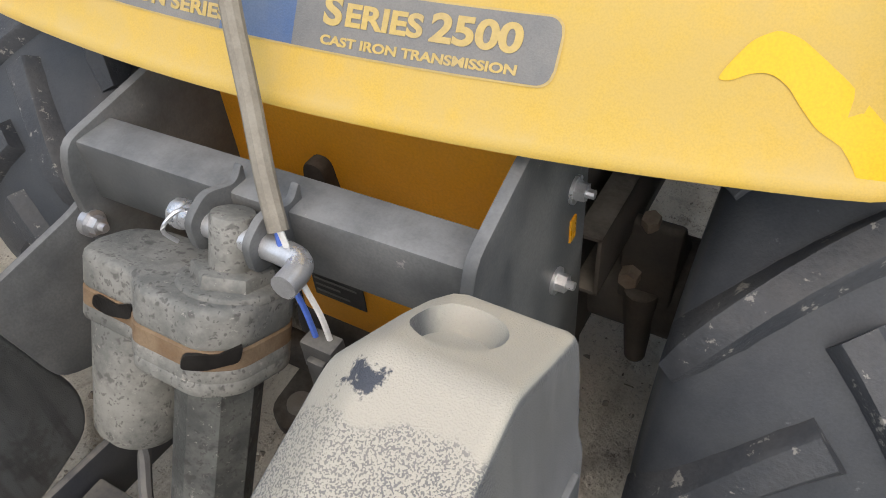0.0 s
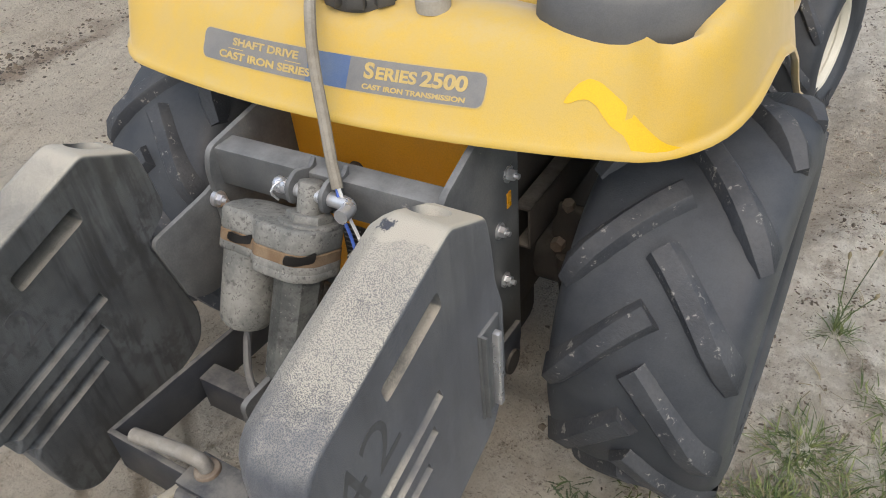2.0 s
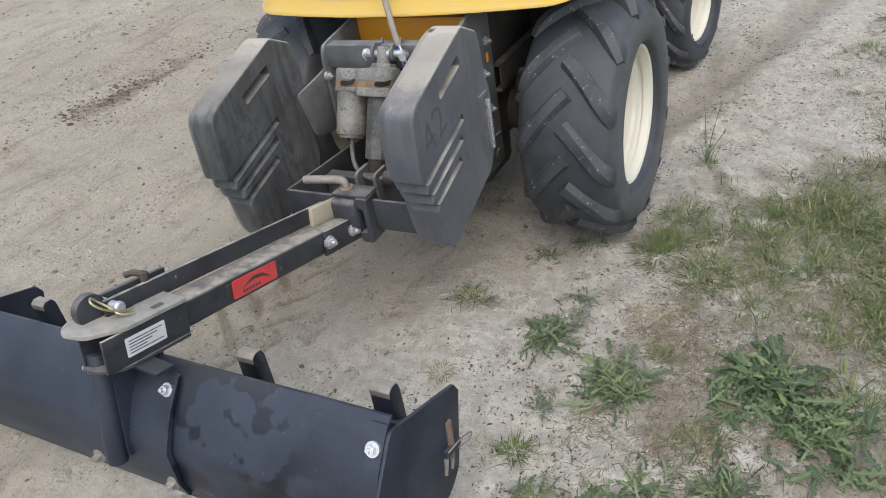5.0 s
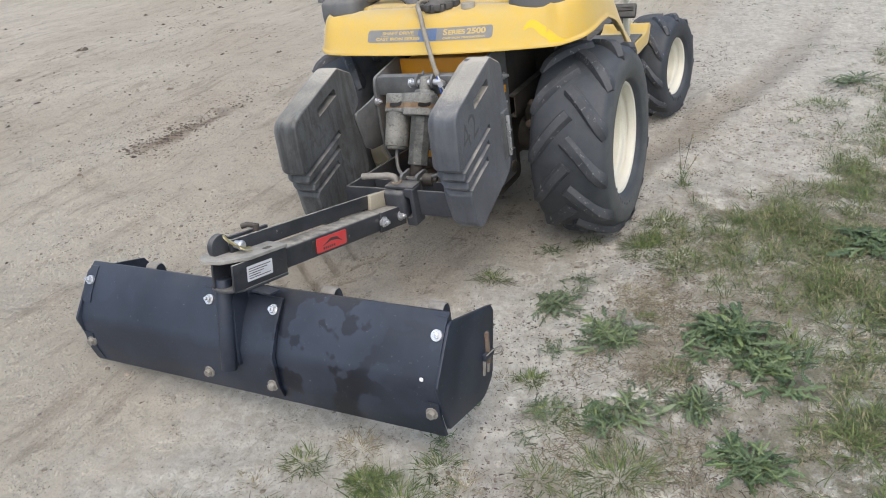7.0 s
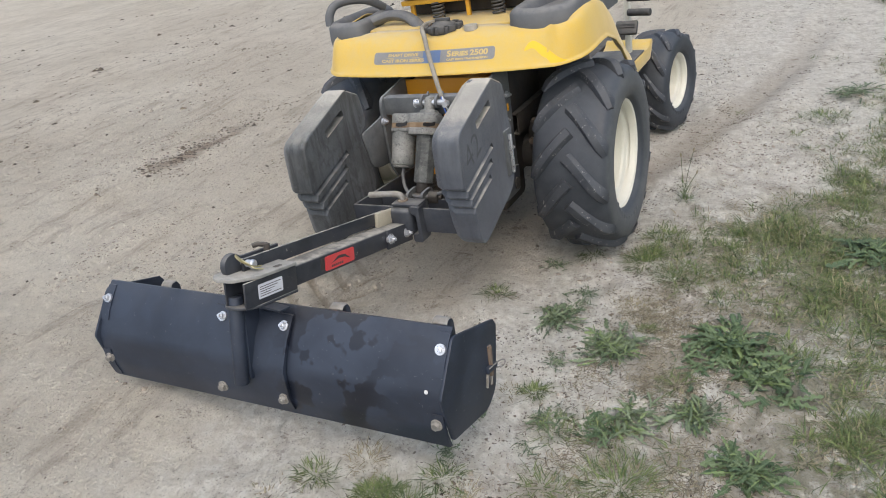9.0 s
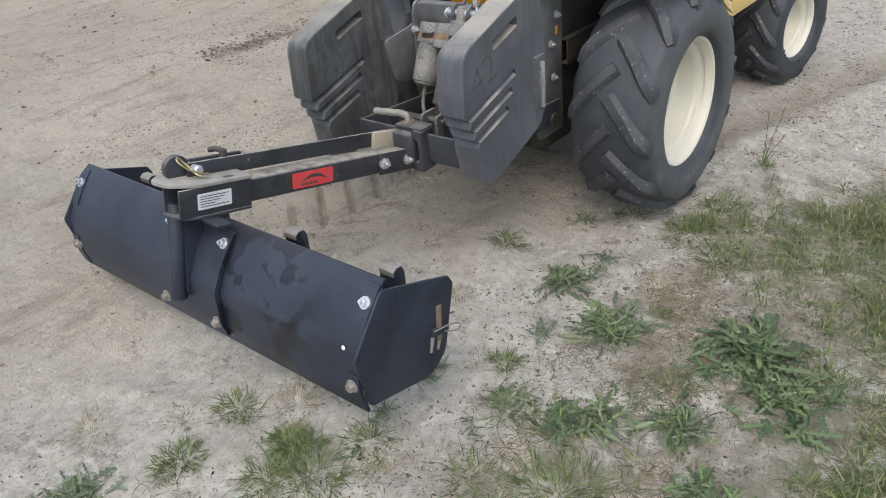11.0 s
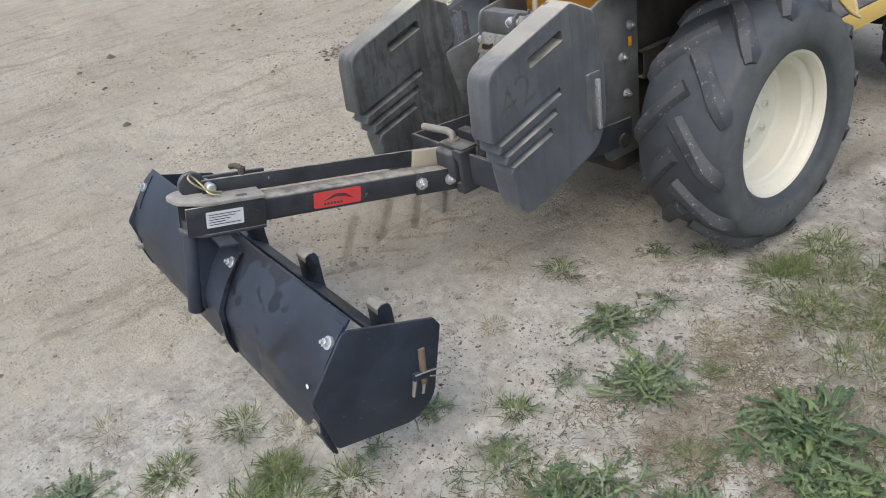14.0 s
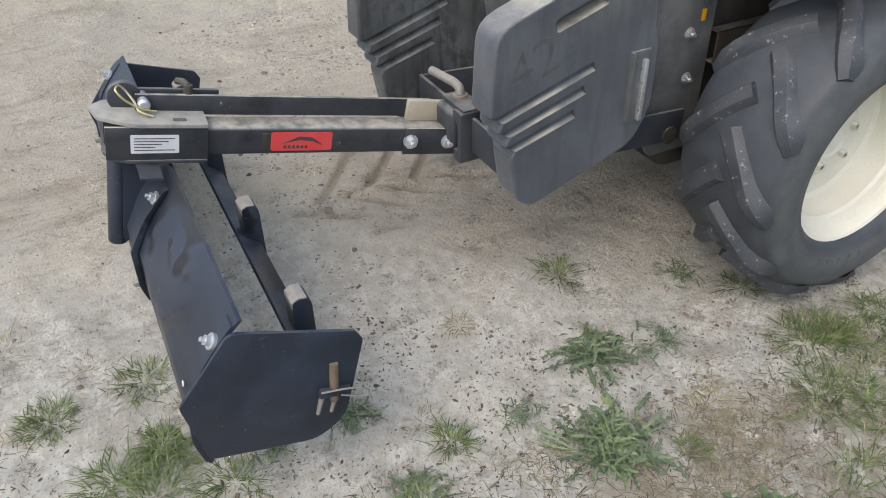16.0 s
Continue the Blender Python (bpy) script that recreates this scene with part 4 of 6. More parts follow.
for i in range(4):
    part("rib", box((0.07, 0.004, 0.005), (0.297, 0.769, 0.485 + 0.011 * i), m=pose(0, 0, 0, -35)), CAPMAT, pedal)
part("pedal_post", box((0.022, 0.03, 0.24), (0.287, 0.84, 0.50), bevel=0.006), CREAM, pedal, "pale pedal bracket")
for z in (0.555, 0.610):
    part("pedal_tube", rod((0.30, 0.80, z), (0.39, 0.78, z), 0.014, 0.014, 14, 0.002), CAPMAT, pedal)
part("frame", box((0.30, 1.5, 0.12), (0, 0.62, 0.33), bevel=0.008), DARK, tractor, "dirty black tractor frame")
part("front_axle", box((0.66, 0.06, 0.06), (0, 1.12, 0.21), bevel=0.008), DARK, tractor)
part("inner_bulkhead", box((0.46, 0.02, 0.34), (0, 0.16, 0.55), bevel=0.004), DARK, tractor, "dark panel under the seat")
part("rear_axle", rod((-0.30, 0, 0.292), (0.30, 0, 0.292), 0.055, 0.055, 24, 0.004), DARK, tractor, "greasy cast rear axle")
for sx in (1, -1):
    part("axle_bracket", prism(rounded([(-0.052, 0.290), (-0.052, 0.370), (-0.047, 0.404), (-0.036, 0.408), (-0.020, 0.385), (0.050, 0.300), (0.050, 0.290)], [0.0, 0.004, 0.006, 0.006, 0.01, 0.01, 0.0], 3), sx * 0.192, sx * 0.246, "x", 0.004), DARK, tractor, "greasy black axle bracket")
    part("axle_bolt", rod((sx * 0.214, -0.040, 0.400), (sx * 0.214, -0.045, 0.414), 0.010, 0.009, 6, 0.001), RUSTY, tractor)
    part("axle_bolt", rod((sx * 0.205, -0.050, 0.345), (sx * 0.205, -0.066, 0.345), 0.011, 0.010, 6, 0.001), RUSTY, tractor)
    part("axle_flange", rod((sx * 0.24, 0, 0.292), (sx * 0.29, 0, 0.292), 0.046, 0.050, 24, 0.004), DARK, tractor)
    part("axle_stud", rod((sx * 0.217, -0.050, 0.325), (sx * 0.220, -0.050, 0.224), 0.018, 0.011, 14, 0.003), DARK, tractor, "dirty hanging stud")
for sx in (1, -1):
    rail = box((0.004, 0.74, 0.066), (sx * 0.197, 0.233, 0.424), bevel=0.001)
    for z in (0.393, 0.455):
        box((0.024, 0.74, 0.004), (sx * 0.187, 0.233, z), bevel=0.001, bm=rail)
    part("frame_rail", rail, DARK, tractor, "dusty brown channel rail")
trans = part("transmission_housing", box((0.25, 0.22, 0.34), (-0.005, -0.06, 0.415), bevel=0.010, seg=3), ORANGE, tractor, "orange cast transmission housing")
part("cover_plate", box((0.31, 0.006, 0.14), (-0.002, -0.172, 0.515), bevel=0.002), ORANGE, trans)
part("top_cover", box((0.25, 0.20, 0.04), (0, -0.05, 0.572), m=pose(0, 0, 0, 8), bevel=0.008), ORANGE, trans)
part("lower_casting", box((0.30, 0.18, 0.12), (0.0, -0.09, 0.20), bevel=0.03, seg=3), DARK, trans, "greasy dark casting")
plate = part("warning_plate", box((0.066, 0.002, 0.080), (-0.066, -0.1715, 0.330), bevel=0.0005), CAPMAT, trans, "small black warning plate")
bars(plate, pose(-0.066, -0.1727, 0.330), [(-0.029, 0.032 - 0.009 * i, 0.032 + 0.022 * ((i * 7) % 3) / 2) for i in range(8)], 0, 0.0028, GREYDEC)
for sx in (1, -1):
    part("frame_plate", box((0.012, 0.46, 0.34), (sx * 0.158, 0.07, 0.415), bevel=0.003), DARK, tractor, "dirty dark frame plate")
part("fuel_tank", box((0.40, 0.24, 0.09), (0.01, -0.080, 0.645), bevel=0.02, seg=3), TANK, tractor, "tan plastic fuel tank")
part("lug_eye", prism(rounded([(-0.017, 0.450), (0.017, 0.450), (0.010, 0.492), (-0.010, 0.492)], 0.010, 4), -0.19, -0.16, "y", 0.003, m=pose(-0.046, 0, 0)), DARK, trans)

# ---- hitch bracket ----
hitch = thing("hitch_bracket", "dark grey welded steel hitch bracket bolted behind the transmission", "hitch", pose(0.01, -0.3, 0.57))
HB = hitch.matrix_basis.inverted()


def hp(name, bm, mat, label="", parent=None, angle=35):
    """A part given in world places."""
    bm.transform(HB)
    return part(name, bm, mat, parent or hitch, label, angle=angle)


hp("cross_tube", box((0.325, 0.036, 0.054), (0.011, -0.296, 0.543), m=pose(0, 0, 0, 0, 0, 1.5), bevel=0.003, seg=2), STEEL, "dusty square cross tube")
hp("side_plate", prism(rounded([(-0.325, 0.545), (-0.313, 0.582), (-0.25, 0.606), (-0.14, 0.635), (-0.14, 0.215), (-0.25, 0.215), (-0.325, 0.36)], 0.012, 3), 0.175, 0.184, "x", 0.001), STEEL, "dark steel side plate")
hp("side_plate", prism(rounded([(-0.335, 0.545), (-0.325, 0.572), (-0.24, 0.585), (-0.14, 0.60), (-0.14, 0.30), (-0.30, 0.30), (-0.335, 0.36)], 0.012, 3), -0.158, -0.149, "x", 0.001), STEEL, "dark steel side plate")
for sx, x0 in ((1, 0.168), (-1, -0.158)):
    bm = prism(rounded([(-0.300, 0.525), (-0.345, 0.513), (-0.432, 0.498), (-0.436, 0.488), (-0.414, 0.388), (-0.386, 0.374), (-0.300, 0.365)], [0.0, 0.004, 0.006, 0.006, 0.014, 0.010, 0.0], 3), -0.0035, 0.0035, "x", 0.0008)
    for v in bm.verts:
        v.co.x = x0 + sx * (v.co.x * sx + 0.004 + 0.05 * max(-0.34 - v.co.y, 0.0))
    hp("wing_plate", bm, STEEL, "bent steel plate carrying a weight")
for at, way in (((-0.150, -0.334, 0.502), (1, 0, 0)), ((0.184, -0.168, 0.528), (1, 0, 0)), ((0.184, -0.196, 0.460), (1, 0, 0)), ((0.184, -0.185, 0.370), (1, 0, 0))):
    bolt(hitch, HB @ Vector(at), way, 0.0078)
for x in (-0.004, 0.044):
    hp("clevis_ear", prism(rounded([(-0.306, 0.572), (-0.296, 0.585), (-0.300, 0.545), (-0.328, 0.542), (-0.352, 0.547), (-0.352, 0.572), (-0.332, 0.583)], 0.008, 4), x - 0.0032, x + 0.0032, "x", 0.0008), STEEL)
hp("rear_rail", box((0.34, 0.008, 0.07), (0.045, -0.602, 0.317), bevel=0.002), BLACK, "dark steel lift frame")
for x in (-0.122, 0.212):
    hp("lift_arm", box((0.008, 0.40, 0.065), (x, -0.405, 0.305), m=pose(0, 0, 0, -4), bevel=0.002), BLACK, "dark steel lift arm")
hp("inner_rail", box((0.32, 0.030, 0.055), (0.045, -0.462, 0.292), bevel=0.002), BLACK)
hp("rock_shaft", rod((-0.15, -0.235, 0.275), (0.22, -0.235, 0.275), 0.018, 0.018, 18), DARK)
hp("actuator_foot", prism(rounded([(-0.50, 0.345), (-0.44, 0.345), (-0.43, 0.28), (-0.50, 0.28)], 0.012, 3), -0.015, -0.007, "x"), STEEL)
hp("actuator_foot", prism(rounded([(-0.50, 0.345), (-0.44, 0.345), (-0.43, 0.28), (-0.50, 0.28)], 0.012, 3), 0.032, 0.040, "x"), STEEL)
hp("foot_pin", rod((-0.03, -0.468, 0.322), (0.085, -0.468, 0.322), 0.009, 0.009, 14, 0.002), DARK)
hp("foot_collar", rod((0.045, -0.468, 0.322), (0.075, -0.468, 0.322), 0.019, 0.017, 16, 0.003), DARK)
hp("drawbar_eye", prism(rounded([(0.06, -0.20), (0.06, -0.265), (0.0, -0.285), (-0.030, -0.304), (-0.055, -0.308), (-0.078, -0.292), (-0.084, -0.20)], 0.012, 3), 0.234, 0.246, "z", 0.001), DARK, "dark drawbar plate with an eye")
# added pale disc: the plate is solid here where its eye would be open
hp("eye_disc", rod((-0.052, -0.276, 0.240), (-0.052, -0.276, 0.252), 0.015, 0.013, 20, 0.002), RODST, "pale disc added in place of the eye's open hole")
hp("reflector", box((0.004, 0.010, 0.022), (0.1835, -0.168, 0.490)), AMBER, "small amber tag")

# ---- lift actuator ----
act = thing("linear_actuator", "dusty grey electric lift actuator with a rusty gasket", "actuator", pose(-0.004, -0.337, 0.560, -25))


def ap(name, bm, mat, label="", parent=None, angle=35):
    for v in bm.verts:
        if v.co.x < 0:
            v.co.x *= 0.93
    return part(name, bm, mat, parent or act, label, angle=angle)


lobes = rounded([(-0.098, -0.014), (-0.088, -0.034), (-0.030, -0.034), (-0.018, -0.046), (0.040, -0.046), (0.058, -0.026), (0.058, 0.024), (0.040, 0.042), (-0.075, 0.034), (-0.098, 0.018)], 0.010, 4)
small = [(x, y) for x, y in rounded([(-0.026, -0.030), (-0.018, -0.046), (0.040, -0.046), (0.058, -0.026), (0.058, 0.024), (0.040, 0.040), (-0.026, 0.036)], 0.010, 4)]
ap("gear_housing", prism(lobes, -0.064, -0.034, "z", 0.006, 3), ACTGREY, "dusty freckled cast gear housing")
ap("gear_cover", prism([(x * 1.01, y * 1.01) for x, y in lobes], -0.087, -0.074, "z", 0.003, 2), ACTGREY)
ap("cover_step", prism([(x * 1.02, y * 1.02) for x, y in small], -0.095, -0.083, "z", 0.003, 2), ACTGREY)
ap("gasket", prism([(x * 1.006, y * 1.006) for x, y in lobes], -0.077, -0.061, "z", 0.002, 1), RUSTBAND, "rust-brown gasket line")
for x, y, w in ((-0.052, -0.0355, 0.040), (0.046, -0.0405, 0.036)):
    sm = prism(rounded([(x - w / 2, -0.072), (x - w * 0.1, -0.074), (x + w / 2, -0.069), (x + w * 0.55, -0.056), (x + w * 0.15, -0.063), (x - w * 0.45, -0.062)], 0.004, 3), y - 0.0006, y + 0.003, "y")
    if x > 0.04:
        sm.transform(Matrix.Translation((x, y, 0)) @ pose(0, 0, 0, 0, 0, 48) @ Matrix.Translation((-x, -y, 0)))
    ap("grease_smear", sm, GREASE, "black grease smear")
ap("motor", rod((-0.062, 0.0, -0.084), (-0.062, 0.0, -0.182), 0.036, 0.036, 28, 0.006), ACTGREY, "freckled grey motor can")
ap("motor_cap", rod((-0.062, 0.0, -0.180), (-0.062, 0.0, -0.189), 0.031, 0.028, 28, 0.002), ACTGREY)
ap("screw_tube", rod((0.020, -0.002, -0.090), (0.016, -0.002, -0.232), 0.030, 0.029, 8, 0.003), ACTDARK, "dark grey eight-sided screw tube", angle=20)
ap("tube_end", rod((0.016, -0.002, -0.228), (0.014, -0.002, -0.262), 0.021, 0.018, 18, 0.003), DARK)
ap("boss_nut", rod((0.022, 0.002, -0.036), (0.022, 0.002, -0.022), 0.029, 0.027, 6, 0.002), ACTGREY, angle=25)
ap("boss_washer", rod((0.022, 0.002, -0.036), (0.022, 0.002, -0.031), 0.037, 0.035, 28, 0.001), ACTGREY)
ap("boss", rod((0.022, 0.002, -0.034), (0.022, 0.0, 0.015), 0.0150, 0.0150, 24, 0.003), ACTGREY, "grey clevis boss")
pin = ap("clevis_pin", sweep(smooth_path([(-0.020, 0.0, 0.0), (0.030, 0.0, 0.0), (0.068, 0.0, 0.0), (0.080, -0.004, -0.003), (0.083, -0.022, -0.010)], 4), 0.0088, 14), ZINC, "bright zinc bent pin")
ap("hair_pin", sweep(smooth_path([(-0.012, 0.014, -0.004), (-0.014, -0.010, 0.008), (-0.022, -0.018, -0.006), (-0.018, -0.008, -0.016)], 4), 0.0016, 6), ZINC, "", pin)
ap("pin_nut", rod((-0.030, 0.0, 0.0), (-0.018, 0.0, 0.0), 0.0105, 0.0105, 10, 0.002), ZINC, "", pin)
ap("motor_lead", sweep(smooth_path([(-0.058, 0.0, -0.186), (-0.056, -0.004, -0.215), (-0.035, -0.016, -0.252), (0.01, -0.030, -0.272), (0.06, -0.030, -0.268), (0.11, -0.012, -0.245)], 6), 0.0055, 8), PAD, "dusty grey lead")

# ---- wiring from the deck down to the plug ----
cable = thing("wiring_loom", "dusty taped wiring loom hanging over the fender to a black plug", "cable", pose(-0.03, -0.2, 0.73))
CB = cable.matrix_basis.inverted()


def cp(name, bm, mat, label="", angle=35):
    bm.transform(CB)
    return part(name, bm, mat, cable, label, angle=angle)


cp("loom", sweep(smooth_path([(-0.075, -0.06, 0.734), (-0.068, -0.13, 0.740), (-0.048, -0.195, 0.741), (-0.016, -0.245, 0.722), (0.004, -0.274, 0.684), (0.025, -0.298, 0.640), (0.045, -0.321, 0.603), (0.059, -0.335, 0.576)], 7), 0.0068, 10), LOOM, "dusty taped loom")
cp("blue_wire", sweep(smooth_path([(0.057, -0.334, 0.582), (0.066, -0.343, 0.547), (0.074, -0.345, 0.520), (0.078, -0.346, 0.496)], 6), 0.0022, 6), BLUEW, "blue wire")
cp("white_wire", sweep(smooth_path([(0.060, -0.335, 0.582), (0.073, -0.341, 0.547), (0.084, -0.343, 0.520), (0.088, -0.344, 0.496)], 6), 0.0022, 6), WHITEW, "white wire")
cp("plug", box((0.026, 0.016, 0.026), (0.083, -0.347, 0.486), bevel=0.002), CAPMAT, "black plug")
cp("plug_latch", box((0.014, 0.006, 0.03), (0.084, -0.357, 0.474), bevel=0.0015), CAPMAT)
cp("plug_tail", box((0.018, 0.013, 0.036), (0.085, -0.346, 0.456), bevel=0.002), CAPMAT)


# ---- suitcase weights ----
def suitcase_weight(sx, at, label, coat, notched=False):
    """One cast weight: slanted top with a hand slot, stepped ribs across its end and three grooves on its broad face."""
    w = thing("suitcase_weight", label, "weight", Matrix.Translation(at), group="weights on the hitch bracket")
    # outline in (y, z) about the thing's place; sx = +1: broad face looks to +x
    edge = [(-0.170, 0.100), (0.060, 0.178), (0.124, 0.146), (0.131, 0.110), (0.137, 0.055), (0.150, 0.018), (0.150, -0.098), (0.118, -0.158), (-0.094, -0.230), (-0.122, -0.206),
            (-0.136, -0.122), (-0.129, -0.109), (-0.149, -0.097), (-0.141, -0.080), (-0.163, -0.068), (-0.155, -0.050), (-0.178, -0.038)]
    radii = [0.035, 0.008, 0.008, 0.012, 0.012, 0.012, 0.02, 0.022, 0.018, 0.014, 0.003, 0.003, 0.003, 0.003, 0.003, 0.003, 0.004]
    if notched:
        edge[4:7] = [(0.137, 0.060), (0.096, 0.032), (0.130, -0.112)]
    out = rounded(edge, radii, 4)
    bm = bmesh.new()
    cy, cz = -0.01, -0.03
    T = 0.086
    rings = []
    section = [(0.0, 0.024), (0.003, 0.018), (0.014, 0.008), (0.024, 0.0015), (0.030, 0.0), (T - 0.0065, 0.0), (T - 0.003, 0.001), (T - 0.001, 0.0032), (T, 0.0065)]
    for x, inset in section if sx > 0 else [(T - x, inset) for x, inset in section[::-1]]:
        ring = []
        for y, z in out:
            d = Vector((cy - y, cz - z))
            d = d.normalized() * inset
            ring.append(bm.verts.new((sx * x, y + d.x, z + d.y)))
        rings.append(ring)
    k = len(out)
    for a, b in zip(rings, rings[1:]):
        for i in range(k):
            bm.faces.new((a[i], a[(i + 1) % k], b[(i + 1) % k], b[i]))
    bm.faces.new(rings[0])
    bm.faces.new(rings[-1][::-1])
    body = part("body", bm, coat, w, angle=40)
    # grooves, hand slot and fixing hole are cut out of the body
    cut = bmesh.new()
    for face in (0.0, T):
        for y0, z0, y1, z1 in ((-0.19, -0.0549, 0.017, 0.010), (-0.18, -0.0836, 0.002, -0.028), (-0.17, -0.1127, -0.015, -0.067)):
            rod((sx * face, y0, z0), (sx * face, y1, z1), 0.0085, 0.0085, 10, bm=cut)
    rod((sx * 0.043, 0.0865, 0.1510), (sx * 0.043, 0.0960, 0.1700), 0.017, 0.0245, 32, bm=cut)
    slot = rounded([(-0.066, 0.100), (0.029, 0.131), (0.034, 0.109), (-0.061, 0.078)], 0.006, 3)
    d = 0.030
    prism(slot, sx * (T - d), sx * (T + 0.02), "x", bm=cut)
    prism(slot, sx * (-0.02), sx * d, "x", bm=cut)
    cut_me = mesh_of(cut, "cutter", coat)
    cutter = new("cutter", cut_me)
    cutter.matrix_basis = w.matrix_basis
    bo = body.modifiers.new("cut", "BOOLEAN")
    bo.operation, bo.object, bo.solver = "DIFFERENCE", cutter, "EXACT"
    bpy.context.view_layer.update()
    done = bpy.data.meshes.new_from_object(body.evaluated_get(bpy.context.evaluated_depsgraph_get()))
    body.modifiers.clear()
    done.name = "body"
    done.materials.clear()
    body.data = finish(done, coat, 42)
    body.modifiers.new("even_normals", "WEIGHTED_NORMAL").keep_sharp = True
    bpy.data.objects.remove(cutter)
    return w


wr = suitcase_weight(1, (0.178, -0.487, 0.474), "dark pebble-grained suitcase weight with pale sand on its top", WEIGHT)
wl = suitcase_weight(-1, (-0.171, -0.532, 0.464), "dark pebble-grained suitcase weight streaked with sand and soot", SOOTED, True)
for text, dy, dz in (("42", -0.100, 0.034),):
    num = lettering(text, 0.092, MARKING, wr, Matrix(), "rubbed_number", width=0.090, bold=-0.008)
    num.matrix_basis = Matrix.Translation((0.0862, dy, dz)) @ pose(0, 0, 0, 20) @ pose(0, 0, 0, 90, 0, 90)
    num = lettering(text, 0.070, MARKING, wl, Matrix(), "rubbed_number", width=0.066, bold=-0.008)
    num.matrix_basis = Matrix.Translation((0.0002, dy + 0.01, dz)) @ pose(0, 0, 0, 18) @ pose(0, 0, 0, 90, 0, 90)
clip = part("retaining_clip", box((0.006, 0.042, 0.130), (0.087, 0.110, -0.046), bevel=0.002), STEEL, wr, "steel retaining clip", m=None)
part("clip_strip", box((0.010, 0.009, 0.112), (0.093, 0.117, -0.052), bevel=0.002), ZINC, clip, "bright steel strip")
part("clip_flange", box((0.008, 0.004, 0.124), (0.092, 0.092, -0.044), bevel=0.001), STEEL, clip)

# ---- scraper ----
BX = pose(-0.041, -1.168, 0.328, -14.0)
scraper = thing("box_scraper", "black steel box scraper blade raised above the sand behind the tractor", "scraper", BX)
XL, XR = -0.480, 0.486


def blade_y(z):
    """Curve of the mouldboard: hollow towards the tractor."""
    return float(np.interp(z, [-0.205, -0.16, -0.09, -0.03, 0.02, 0.05], [0.010, -0.012, -0.023, -0.005, 0.021, 0.041]))


bm = bmesh.new()
zs = [float(v) for v in np.linspace(-0.203, 0.038, 16)]
prof = [(blade_y(z), z) for z in zs] + [(blade_y(z) + 0.005, z) for z in zs[::-1]]
prism(prof, XL, XR, "x", bm=bm)
part("mouldboard", bm, BLADE, scraper, "glossy black curved blade with water stains", angle=40)
bm = box((XR - XL, 0.006, 0.040), (0.0, 0.006, -0.187), m=pose(0, 0, 0, 22), bevel=0.001)
part("cutting_edge", bm, BLADE, scraper, "black cutting edge")
for x, s in ((XR, 1), (XL, -1)):
    outl = rounded([(-0.036, -0.088), (0.020, 0.024), (0.189, 0.006), (0.203, -0.010), (0.198, -0.150), (0.160, -0.187), (0.008, -0.190)], [0.006, 0.012, 0.003, 0.003, 0.02, 0.02, 0.01], 3)
    bm = prism(outl, x, x + s * 0.006, "x", 0.001)
    for v in bm.verts:
        v.co.x += s * 0.04 * max(v.co.y, 0.0)
    ep = part("end_plate", bm, BLADE, scraper, "black end plate")
    for za, zb, w in ((-0.050, 0.030, 0.026), (-0.200, -0.125, 0.026)):
        zz = [float(v) for v in np.linspace(za, zb, 6)]
        fl = prism([(blade_y(z) - 0.003, z) for z in zz] + [(blade_y(z) - 0.0004, z) for z in zz[::-1]], x - s * w, x, "x")
        part("end_flange", fl, BLADE, ep)
    bolt(scraper, (x - s * 0.014, 0.0055, 0.0), (0, -1, 0.45), 0.0078)
    bolt(scraper, (x - s * 0.017, -0.0155, -0.148), (0, -1, -0.25), 0.0088, mat=RODST, stub=0.0)
    if s > 0:
        pn = part("shank_pin", rod((x + 0.007 + 0.006, 0.165, -0.045), (x + 0.007 + 0.006, 0.175, -0.115), 0.0065, 0.0065, 12, 0.0015), RUSTY, ep, "rusty steel pin")
        rod((x + 0.007 + 0.004, 0.160, -0.098), (x + 0.007 + 0.008, 0.195, -0.094), 0.006, 0.005, 8, bm=(cb := bmesh.new()))
        part("pin_bracket", box((0.010, 0.045, 0.014), (x + 0.007 + 0.008, 0.172, -0.096), bevel=0.002, bm=cb), BLADE, pn)
        part("hair_clip", sweep(smooth_path([(x + 0.007 + 0.014, 0.150, -0.090), (x + 0.007 + 0.016, 0.19, -0.088), (x + 0.007 + 0.018, 0.215, -0.092), (x + 0.007 + 0.018, 0.222, -0.100), (x + 0.007 + 0.017, 0.212, -0.106), (x + 0.007 + 0.016, 0.18, -0.098)], 4), 0.0014, 6), RODST, pn, "spring clip")
        for dy in (0.155, 0.175):
            part("weld_bead", sweep([(x + 0.007 + 0.007, dy, -0.105), (x + 0.007 + 0.007, dy - 0.002, -0.135)], [0.004, 0.003], 6), RODST, ep)
# middle plate with its curved ribs
bm = bmesh.new()
mid = [(blade_y(z) - 0.006, z) for z in zs[1:15]] + [(blade_y(z) - 0.0005, z) for z in zs[14:0:-1]]
prism(mid, -0.112, 0.108, "x", bm=bm)
part("middle_plate", bm, BLADE, scraper, "black stiffening plate")
bm = prism([(blade_y(z) - 0.014 + 0.006 * abs(z + 0.08) / 0.12, z) for z in zs[1:15]] + [(blade_y(z) - 0.004, z) for z in zs[14:0:-1]], 0.105, 0.111, "x")
part("rib", bm, BLADE, scraper, "black curved rib")
for x in (-0.084, 0.092):
    bolt(scraper, (x, 0.004, 0.0), (0, -1, 0.45), 0.0078)
    bolt(scraper, (x, -0.018, -0.160), (0, -1, -0.25), 0.0088, mat=RODST, stub=0.002)
